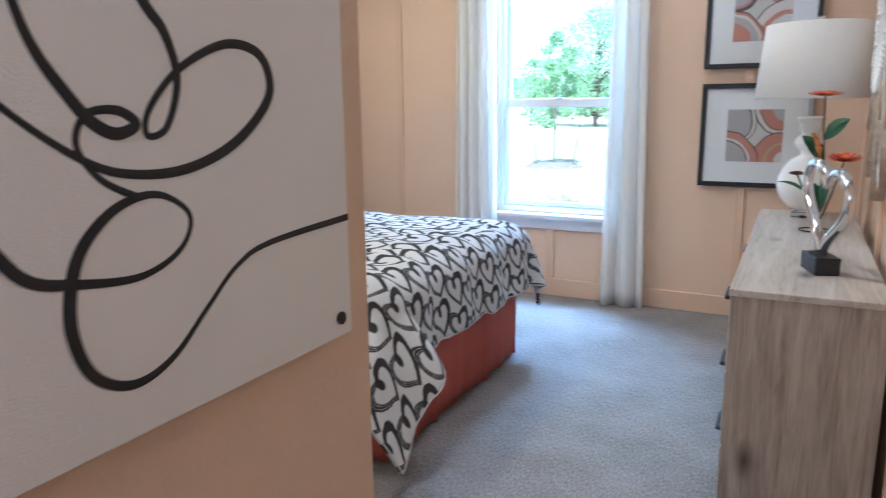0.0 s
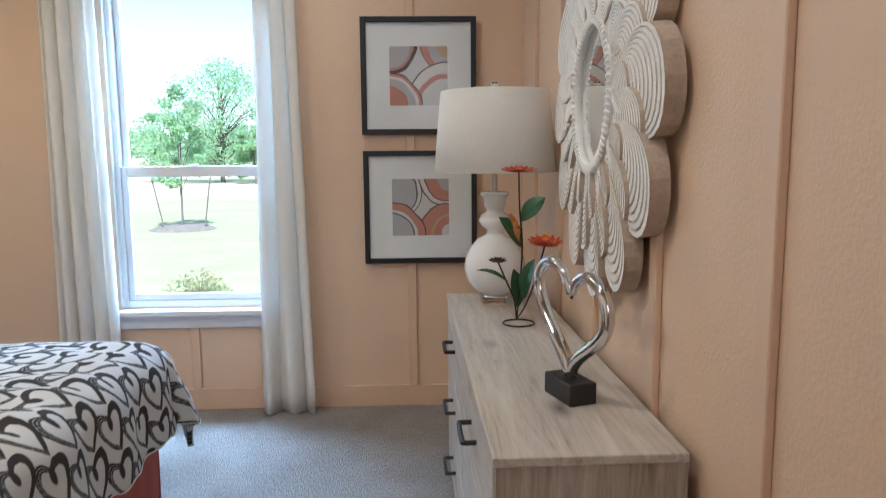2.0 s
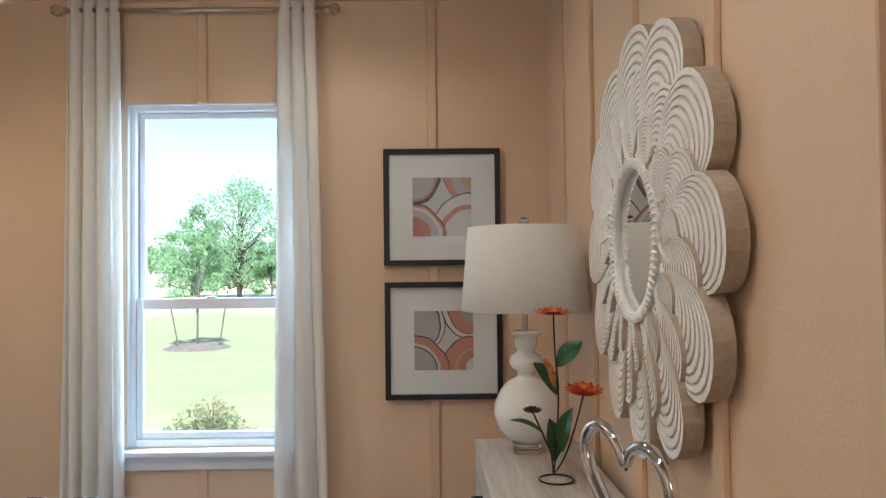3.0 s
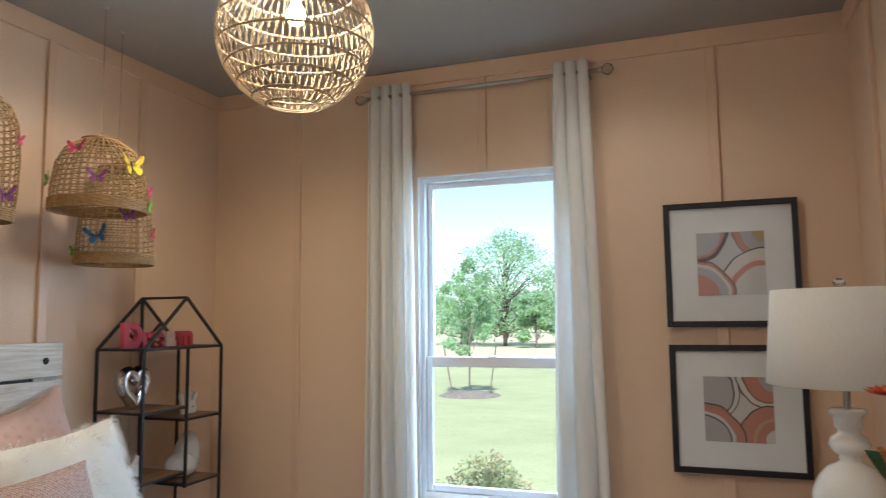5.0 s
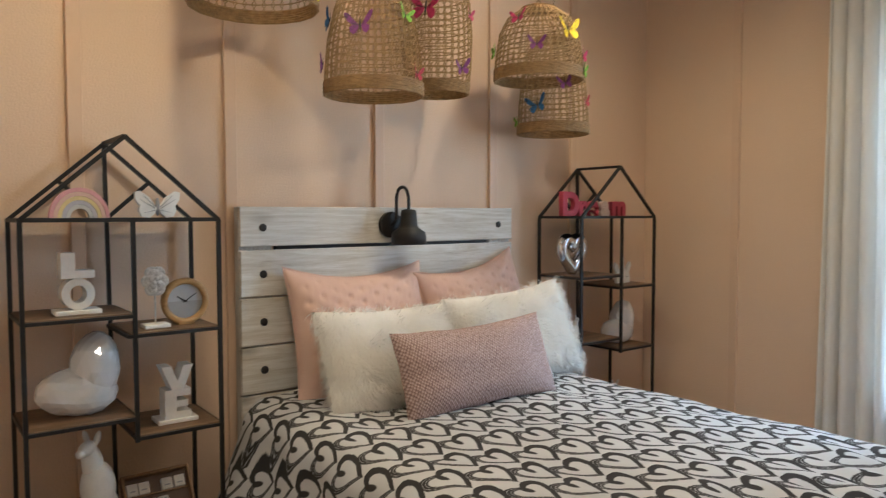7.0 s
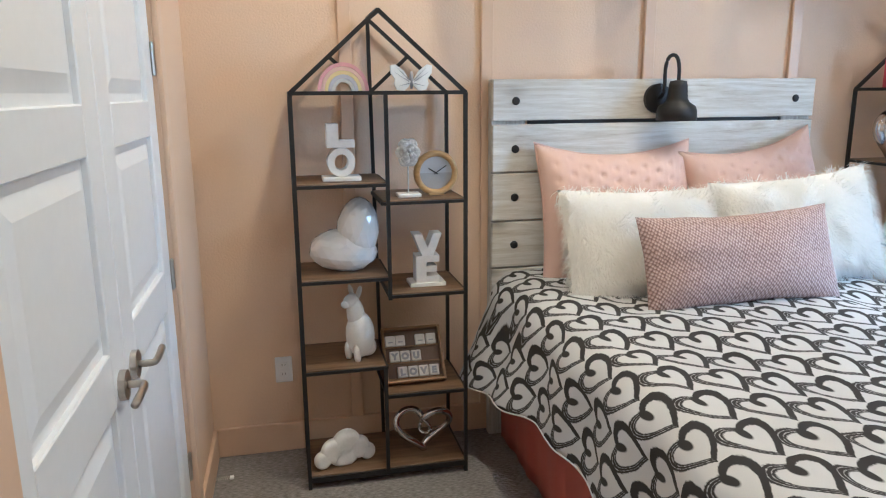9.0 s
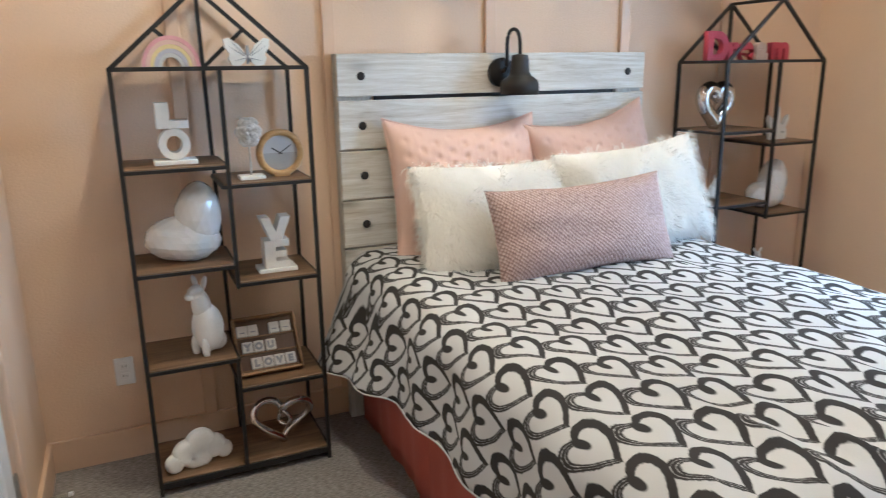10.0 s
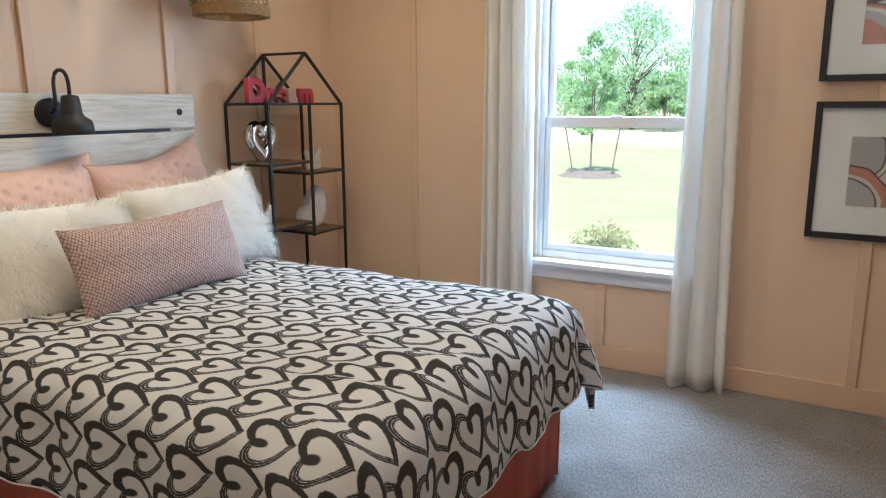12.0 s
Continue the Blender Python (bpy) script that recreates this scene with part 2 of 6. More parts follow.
# ---- the room's shell ----
T = 0.12
structure(part("floor", boxes((XL - T, XR + T, AY - T, YF + T, -0.1, 0.0)), CARPET), "grey textured loop-pile carpet floor", "floor")
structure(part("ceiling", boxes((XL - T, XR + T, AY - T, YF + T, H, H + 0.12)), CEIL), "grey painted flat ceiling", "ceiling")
structure(part("wall_west", boxes((XL - T, XL, YN - T, YF + T, 0, H)), WALL), "peach painted board and batten wall behind the bed", "wall")
structure(part("wall_east", boxes((XR, XR + T, AY - T, YF + T, 0, H)), WALL), "peach painted board and batten wall behind the dresser", "wall")
structure(part("wall_north", boxes((XL, WX0, YF, YF + T, 0, H), (WX1, XR, YF, YF + T, 0, H), (WX0, WX1, YF, YF + T, 0, WZ0), (WX0, WX1, YF, YF + T, WZ1, H)), WALL), "peach painted wall round the window", "wall")
DX0, DX1, DZ = -2.895, -1.485, 2.44
structure(part("wall_south", boxes((XL, DX0, YN - T, YN, 0, H), (DX1, AX, YN - T, YN, 0, H), (DX0, DX1, YN - T, YN, DZ, H)), WALL), "peach painted wall round the closet doors", "wall")
structure(part("closet_back", boxes((XL, AX - T, YN - 0.75, YN - 0.70, 0, H)), WALL), "plain closet back wall", "wall")
structure(part("wall_entry", boxes((AX - T, AX, AY, YN - T, 0, H)), WALL), "peach painted entry wall with rounded outside corner", "wall")
structure(part("wall_entry_end", boxes((AX - T, XR, AY - T, AY, 0, H)), WALL), "plain peach wall closing the entry", "wall")

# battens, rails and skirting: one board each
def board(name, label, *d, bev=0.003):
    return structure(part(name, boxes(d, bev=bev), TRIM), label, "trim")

BT, BW = 0.019, 0.052
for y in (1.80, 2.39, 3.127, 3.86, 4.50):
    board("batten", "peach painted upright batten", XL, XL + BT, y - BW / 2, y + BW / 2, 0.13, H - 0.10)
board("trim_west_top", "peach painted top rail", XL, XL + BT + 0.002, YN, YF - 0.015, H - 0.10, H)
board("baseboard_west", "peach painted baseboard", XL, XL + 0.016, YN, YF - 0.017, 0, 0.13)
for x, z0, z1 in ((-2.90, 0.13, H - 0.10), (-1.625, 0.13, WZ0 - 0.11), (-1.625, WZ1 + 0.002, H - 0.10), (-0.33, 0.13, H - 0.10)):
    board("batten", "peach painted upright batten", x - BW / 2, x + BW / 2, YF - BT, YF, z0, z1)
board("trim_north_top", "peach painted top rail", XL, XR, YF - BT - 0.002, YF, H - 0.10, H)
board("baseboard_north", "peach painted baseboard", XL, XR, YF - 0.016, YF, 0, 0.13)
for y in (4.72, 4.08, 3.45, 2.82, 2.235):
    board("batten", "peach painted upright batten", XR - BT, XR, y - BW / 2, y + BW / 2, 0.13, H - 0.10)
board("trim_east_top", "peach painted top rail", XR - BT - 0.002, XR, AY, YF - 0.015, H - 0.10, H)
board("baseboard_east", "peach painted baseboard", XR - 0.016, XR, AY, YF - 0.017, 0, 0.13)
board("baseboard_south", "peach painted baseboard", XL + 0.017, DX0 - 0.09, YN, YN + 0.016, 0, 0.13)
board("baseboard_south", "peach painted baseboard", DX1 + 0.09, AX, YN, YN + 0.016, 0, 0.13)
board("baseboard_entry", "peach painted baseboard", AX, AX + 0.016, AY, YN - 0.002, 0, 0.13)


# ---- window ----
def glass_material():
    m, nt, b = nodes_of("window_glass", 0.02)
    b.inputs["Transmission Weight"].default_value, b.inputs["IOR"].default_value = 1.0, 1.02
    b.inputs["Base Color"].default_value = (0.97, 0.99, 1.0, 1)
    return m


GLASS = glass_material()
win = structure(thing("window_1", ((WX0 + WX1) / 2, YF, WZ0), "white vinyl single-hung window with two sashes", "window"), "white vinyl single-hung window with two sashes", "window")
hw = (WX1 - WX0) / 2
hz = WZ1 - WZ0
MID = 1.435 - WZ0
part("window_frame", boxes((-hw, -hw + 0.035, 0.03, 0.11, 0, hz), (hw - 0.035, hw, 0.03, 0.11, 0, hz), (-hw + 0.035, hw - 0.035, 0.03, 0.11, hz - 0.035, hz), (-hw + 0.035, hw - 0.035, 0.03, 0.11, 0, 0.045), bev=0.004), VINYL, win)
def sash(name, z0, z1, d, low, high):
    a, w = hw - 0.037, 0.035
    s = part(name, boxes((-a, -a + w, d, d + 0.03, z0, z1), (a - w, a, d, d + 0.03, z0, z1), (-a + w, a - w, d, d + 0.03, z0, z0 + low), (-a + w, a - w, d, d + 0.03, z1 - high, z1), bev=0.004), VINYL, win)
    p = part("pane", boxes((-a + w - 0.004, a - w + 0.004, d + 0.012, d + 0.018, z0 + low - 0.004, z1 - high + 0.004)), GLASS, s)
    p.visible_shadow = False
sash("lower_sash", 0.047, MID + 0.024, 0.038, 0.038, 0.062)
sash("upper_sash", MID - 0.030, hz - 0.037, 0.072, 0.05, 0.035)
part("sash_lock", boxes((-0.03, 0.03, 0.03, 0.05, MID + 0.0245, MID + 0.033), bev=0.005), VINYL, win)
part("window_sill", boxes((-hw - 0.02, hw + 0.02, -0.07, 0.035, -0.032, -0.002), bev=0.008, seg=2), WHITE, win)
part("apron", boxes((-hw - 0.01, hw + 0.01, -0.022, -0.001, -0.115, -0.033), bev=0.004), WHITE, win)
part("jamb", boxes((-hw, -hw + 0.006, 0.001, 0.03, 0, hz), (hw - 0.006, hw, 0.001, 0.03, 0, hz), (-hw, hw, 0.001, 0.03, hz - 0.006, hz)), WHITE, win)


# ---- curtains ----
def curtain_material():
    m, nt, b = nodes_of("white_linen_curtain", 0.85)
    v = coords(nt, (1, 1, 1))
    w1 = noise_tex(nt, coords(nt, (240, 240, 30)), 1.0, 2.0)
    w2 = noise_tex(nt, v, 2.5)
    f = math_node(nt, "ADD", math_node(nt, "MULTIPLY", w1, 0.5), math_node(nt, "MULTIPLY", w2, 0.5))
    c = ramp(nt, f, [(0.3, (0.91, 0.89, 0.85)), (0.7, (0.96, 0.945, 0.91))])
    link(nt, c, b.inputs["Base Color"])
    bump(nt, b, w1, 0.3, 0.003)
    tr = nt.nodes.new("ShaderNodeBsdfTranslucent")
    link(nt, c, tr.inputs["Color"])
    mx = nt.nodes.new("ShaderNodeMixShader")
    mx.inputs[0].default_value = 0.36
    link(nt, b.outputs[0], mx.inputs[1])
    link(nt, tr.outputs[0], mx.inputs[2])
    link(nt, mx.outputs[0], nt.nodes["Material Output"].inputs["Surface"])
    return m


CURTAIN = curtain_material()


def curtain(x0t, x1t, x0b, x1b, folds, seed):
    """A panel with deep folds that hangs from rings on the rod and flares to the floor."""
    rnd = random.Random(seed)
    ph = [rnd.uniform(-0.5, 0.5) for _ in range(folds + 2)]
    top, n, mrows = 3.13, folds * 14, 30
    th = thing("curtain", ((x0b + x1b) / 2, YF - 0.10, 0), "white linen curtain panel hanging in soft folds to the carpet", "curtain", "curtains at the window")
    bm = bmesh.new()
    grid = []
    for j in range(mrows + 1):
        z = 0.006 + (top - 0.006) * j / mrows
        f = j / mrows
        a, b = x0b + (x0t - x0b) * f, x1b + (x1t - x1b) * f
        row = []
        for i in range(n + 1):
            s = i / n
            k = s * folds
            w = ph[int(k)] * (1 - k % 1) + ph[int(k) + 1] * (k % 1)
            ang = 2 * math.pi * (k + 0.25 * w * (1 - f) * 2)
            dep = (0.027 + 0.012 * (1 - f) * (1 + w)) * math.sin(ang) + 0.004 * math.sin(2 * ang + 3 * f + seed)
            xx = a + (b - a) * s + 0.012 * math.cos(ang) + 0.01 * w * (1 - f)
            row.append(bm.verts.new((xx - th.location.x, dep, z)))
        grid.append(row)
    for r0, r1 in zip(grid, grid[1:]):
        for i in range(n):
            bm.faces.new((r0[i], r0[i + 1], r1[i + 1], r1[i]))
    p = part("fabric", bm, CURTAIN, th, smooth=True)
    so = p.modifiers.new("thick", "SOLIDIFY")
    so.thickness = 0.003
    return th


curtain(-2.345, -2.06, -2.36, -2.03, 4, 1)
curtain(-1.19, -0.985, -1.235, -0.905, 3, 2)
rod = thing("curtain_rod", (-1.63, YF - 0.10, 3.06), "brushed metal curtain rod with round crystal finials", "curtain rod")
part("rod", tube(bmesh.new(), [(-0.72, 0, 0), (0.72, 0, 0)], 0.012, 12), NICKEL, rod, smooth=True)
CRYSTAL, _nt, _b = nodes_of("clear_crystal", 0.03)
_b.inputs["Transmission Weight"].default_value, _b.inputs["IOR"].default_value = 1.0, 1.45
for sx in (-1, 1):
    f = part("finial", lathe(bmesh.new(), [(0, -0.034), (0.02, -0.028), (0.032, -0.012), (0.034, 0.006), (0.024, 0.024), (0, 0.034)], 12), CRYSTAL, rod, "clear crystal finial")
    f.location = (sx * 0.765, 0, 0)
    c = part("collar", tube(bmesh.new(), [(sx * 0.715, 0, 0), (sx * 0.735, 0, 0)], 0.018, 12), NICKEL, rod)
    part("bracket", tube(bmesh.new(), [(sx * 0.66, 0, -0.016), (sx * 0.66, 0.085, -0.016)], 0.007, 8), NICKEL, rod)


# ---- closet double doors ----
def closet_leaf(x0, x1, hinge_at, lever_at, name):
    leaf = structure(thing(name, ((x0 + x1) / 2, YN - 0.03, 0), "white painted panelled closet door with nickel lever", "door"), "closed white panelled closet door with nickel lever", "door")
    w = (x1 - x0) / 2 - 0.002
    rails = [(0.012, 0.22), (0.90, 1.02), (1.42, 1.52), (1.86, 1.94), (2.31, 2.43)]
    st = 0.115
    part("stile_and_rail", boxes((-w, -w + st, -0.02, 0.02, 0.012, 2.43), (w - st, w, -0.02, 0.02, 0.012, 2.43), *[(-w + st, w - st, -0.02, 0.02, a, b) for a, b in rails], bev=0.003), WHITE, leaf)
    for (_, a), (b, _) in zip(rails, rails[1:]):
        bm = bmesh.new()
        x, y0, y1 = w - st, 0.006, 0.016
        outer = [bm.verts.new(p) for p in ((-x, y0, a), (x, y0, a), (x, y0, b), (-x, y0, b))]
        mid = [bm.verts.new(p) for p in ((-x + 0.02, y0, a + 0.02), (x - 0.02, y0, a + 0.02), (x - 0.02, y0, b - 0.02), (-x + 0.02, y0, b - 0.02))]
        inn = [bm.verts.new(p) for p in ((-x + 0.055, y1, a + 0.055), (x - 0.055, y1, a + 0.055), (x - 0.055, y1, b - 0.055), (-x + 0.055, y1, b - 0.055))]
        back = [bm.verts.new(p) for p in ((-x, -0.006, a), (x, -0.006, a), (x, -0.006, b), (-x, -0.006, b))]
        for A, B in ((outer, mid), (mid, inn), (back, outer)):
            for k in range(4):
                bm.faces.new((A[k], A[(k + 1) % 4], B[(k + 1) % 4], B[k]))
        bm.faces.new(inn)
        bm.faces.new(back[::-1])
        part("panel", bm, WHITE, leaf)
    sgn = 1 if lever_at > 0 else -1
    lx = w - 0.06 if sgn > 0 else -w + 0.06
    rose = part("rose", tube(bmesh.new(), [(lx, 0.02, 0.93), (lx, 0.034, 0.93)], 0.033, 24), NICKEL, leaf, "round nickel rose")
    lv = tube(bmesh.new(), smooth_path([(lx, 0.034, 0.93), (lx, 0.062, 0.93), (lx - sgn * 0.015, 0.07, 0.93), (lx - sgn * 0.06, 0.072, 0.933), (lx - sgn * 0.11, 0.068, 0.928)], 5), 0.0085, 10)
    part("lever_handle", lv, NICKEL, leaf, "nickel lever handle", smooth=True)
    hx = -w if sgn > 0 else w
    for hz_ in (0.32, 0.985, 1.64, 2.28):
        part("hinge", boxes((hx - 0.014, hx + 0.014, 0.0205, 0.03, hz_ - 0.05, hz_ + 0.05), bev=0.004), NICKEL, leaf, "nickel butt hinge")


closet_leaf(DX0 + 0.004, (DX0 + DX1) / 2, DX0, 1, "door_1")
closet_leaf((DX0 + DX1) / 2, DX1 - 0.004, DX1, -1, "door_2")
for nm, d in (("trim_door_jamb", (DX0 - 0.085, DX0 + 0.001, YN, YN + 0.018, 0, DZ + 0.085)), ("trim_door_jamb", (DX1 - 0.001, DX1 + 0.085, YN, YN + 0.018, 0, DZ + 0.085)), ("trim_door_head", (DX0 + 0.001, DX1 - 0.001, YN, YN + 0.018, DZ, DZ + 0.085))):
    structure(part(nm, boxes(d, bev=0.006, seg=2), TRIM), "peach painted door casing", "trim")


# ---- headboard ----
hb = thing("headboard", (-3.47, 3.155, 0), "whitewashed plank headboard with black bolts", "headboard")
HZ = [(1.420, 1.588), (1.206, 1.404), (0.998, 1.200), (0.793, 0.992), (0.588, 0.787), (0.38, 0.582)]
for a, b in HZ:
    part("plank", boxes((0.0, 0.022, -0.765, 0.765, a, b), bev=0.004), HEADWOOD, hb)
# black strip that darkens the gap under the top plank
part("backing_strip", boxes((-0.02, -0.001, -0.60, 0.60, 1.38, 1.44)), BLACK, hb)
for s in (-1, 1):
    part("leg", boxes((-0.045, -0.001, s * 0.69 - 0.075, s * 0.69 + 0.075, 0.0, 1.588), bev=0.003), HEADWOOD_V, hb)
    for z in (1.50, 1.302, 1.098, 0.892, 0.69):
        part("bolt", lathe(bmesh.new(), [(0.017, 0), (0.017, 0.003), (0.012, 0.007), (0, 0.0085)], 14), BLACK, hb, "black round bolt head").matrix_local = pose(0.022, s * 0.665, z, 0, 90, 0)


# ---- bed: base with skirt, comforter ----
def heart_print():
    """Rows of brushed hearts that point to the bed's foot: a heavy stroke on one lobe, dry bristle lines on the other."""
    m, nt, b = nodes_of("white_cotton_with_brushed_black_hearts", 0.9)

    def op(kind, *args, clamp=False):
        o = math_node(nt, kind, *args)
        o.node.use_clamp = clamp
        return o
    uv = nt.nodes.new("ShaderNodeUVMap")
    uv.uv_map = "cloth"
    sep = nt.nodes.new("ShaderNodeSeparateXYZ")
    link(nt, uv.outputs[0], sep.inputs[0])
    PX, PY, SHIFT = 0.167, 0.244, 0.106
    wx = op("MULTIPLY", op("SUBTRACT", noise_tex(nt, uv.outputs[0], 9.0, 2.0), 0.5), 0.016)
    shifted = nt.nodes.new("ShaderNodeMapping")
    shifted.inputs["Location"].default_value = (3.1, 7.7, 0)
    link(nt, uv.outputs[0], shifted.inputs[0])
    wy = op("MULTIPLY", op("SUBTRACT", noise_tex(nt, shifted.outputs[0], 9.0, 2.0), 0.5), 0.016)
    smear = nt.nodes.new("ShaderNodeMapping")
    smear.inputs["Scale"].default_value, smear.inputs["Rotation"].default_value = (120, 260, 1), (0, 0, 0.5)
    link(nt, uv.outputs[0], smear.inputs[0])
    streak = noise_tex(nt, smear.outputs[0], 0.6, 3.0)
    along = op("ADD", sep.outputs[0], wx)
    across = op("ADD", op("SUBTRACT", sep.outputs[1], op("MULTIPLY", sep.outputs[0], 0.036)), wy)
    ct, st = math.cos(radians(-10)), math.sin(radians(-10))
    inks = []
    for u0, v0 in ((-2.09, 3.206), (-2.09 + SHIFT / 2, 3.206 + PY / 2)):
        q = op("ADD", op("DIVIDE", op("SUBTRACT", across, v0), PY), 40.5)
        row = op("FLOOR", q)
        yy = op("MULTIPLY", op("SUBTRACT", op("SUBTRACT", q, row), 0.5), PY)
        p = op("ADD", op("DIVIDE", op("SUBTRACT", op("SUBTRACT", along, u0), op("MULTIPLY", op("SUBTRACT", row, 40.0), SHIFT)), PX), 60.5)
        xx = op("MULTIPLY", op("SUBTRACT", op("FRACT", p), 0.5), PX)
        y = op("DIVIDE", op("SUBTRACT", op("MULTIPLY", yy, st), op("MULTIPLY", xx, ct)), 0.147)
        x = op("DIVIDE", op("ADD", op("MULTIPLY", yy, ct), op("MULTIPLY", xx, st)), 0.141)
        ax = op("ABSOLUTE", x)
        lift = op("SUBTRACT", op("ADD", y, 0.09), op("MULTIPLY", op("POWER", ax, 0.75), 0.62))
        d = op("SQRT", op("ADD", op("MULTIPLY", x, op("MULTIPLY", x, 0.85)), op("MULTIPLY", lift, lift)))
        heavy = op("MULTIPLY", op("ADD", x, 0.06), 7.0, clamp=True)
        ring = op("ABSOLUTE", op("SUBTRACT", d, 0.395))
        width = op("ADD", op("ADD", 0.088, op("MULTIPLY", heavy, 0.004)), op("MULTIPLY", op("SUBTRACT", streak, 0.5), 0.05))
        bristle = op("ADD", op("MULTIPLY", op("SINE", op("MULTIPLY", d, 118.0)), 0.75), op("ADD", 1.3, op("MULTIPLY", op("SUBTRACT", streak, 0.5), 2.5)))
        bristle = op("MAXIMUM", bristle, op("MULTIPLY", heavy, 2.0), clamp=True)
        stroke = op("MULTIPLY", op("MULTIPLY", op("SUBTRACT", width, ring), 40.0, clamp=True), bristle)
        bx, by = op("ADD", x, 0.015), op("SUBTRACT", y, 0.225)
        blot = op("SQRT", op("ADD", op("MULTIPLY", bx, op("MULTIPLY", bx, 1.9)), op("MULTIPLY", by, op("MULTIPLY", by, 0.36))))
        inks.append(op("MAXIMUM", stroke, op("MULTIPLY", op("SUBTRACT", 0.135, blot), 30.0), clamp=True))
    ink = op("MAXIMUM", inks[0], inks[1])
    fine = noise_tex(nt, uv.outputs[0], 420.0, 2.0)
    big = noise_tex(nt, uv.outputs[0], 3.0, 2.0)
    cloth = ramp(nt, op("ADD", op("MULTIPLY", fine, 0.4), op("MULTIPLY", big, 0.6)), [(0.3, (0.53, 0.525, 0.52)), (0.7, (0.63, 0.625, 0.62))])
    link(nt, mix_colour(nt, ink, cloth, (0.030, 0.027, 0.027)), b.inputs["Base Color"])
    bump(nt, b, fine, 0.2, 0.002)
    return m


HEARTS = heart_print()
HEMC = plain("white_cotton_hem", (0.55, 0.54, 0.53), 0.9, vary=0.1, scale=30.0)
BX0, BX1, BY0, BY1, BTOP = -3.44, -1.29, 2.375, 3.97, 0.775
base = thing("bed_base", (-2.43, 3.16, 0), "bed base and mattress in a pleated terracotta red bed skirt", "bed")
part("mattress", boxes((-1.0, 1.0, -0.70, 0.70, 0.30, 0.70), bev=0.05, seg=3), WHITE, base)
def skirt_panel(name, p0, p1, pleats):
    """A hanging skirt length from p0 to p1 with soft waves and box pleats."""
    bm = bmesh.new()
    a, b = Vector(p0), Vector(p1)
    d = b - a
    nrm = Vector((d.y, -d.x, 0)).normalized()
    L, n = d.length, 90
    prev = None
    for i in range(n + 1):
        s = i / n
        w = 0.004 * math.sin(s * L * 21) + 0.003 * math.sin(s * L * 47 + 1)
        for q in pleats:
            w -= 0.03 * math.exp(-((s * L - q) / 0.012) ** 2)
        col = []
        for j in range(6):
            z = 0.008 + 0.38 * j / 5
            out = w * (1.15 - 0.6 * j / 5) + 0.012 * (1 - j / 5)
            p = a + d * s + nrm * out
            col.append(bm.verts.new((p.x, p.y, z)))
        if prev:
            for j in range(5):
                bm.faces.new((prev[j], col[j], col[j + 1], prev[j + 1]))
        prev = col
    p = part(name, bm, SKIRT, base, "pleated terracotta red fabric skirt", smooth=True)
    so = p.modifiers.new("thick", "SOLIDIFY")
    so.thickness = 0.003
skirt_panel("bed_skirt", (1.06, 0.715, 0), (1.06, -0.72, 0), (0.45, 1.0))
skirt_panel("bed_skirt", (1.055, -0.73, 0), (-1.0, -0.73, 0), (0.7, 1.35))
skirt_panel("bed_skirt", (-1.0, 0.725, 0), (1.055, 0.725, 0), (0.7, 1.35))

def foot_folds(A, B):
    """Soft puckers that run in from the foot seam and fade over the top."""
    fade = max(0.0, min(1.0, (A + 1.95) / 0.5))
    return fade * 0.011 * (math.sin(B * 38 + 5 * noise.noise((A * 2.2, B * 3.0, 1.0))) + 0.6 * noise.noise((A * 5, B * 24, 3.0)))


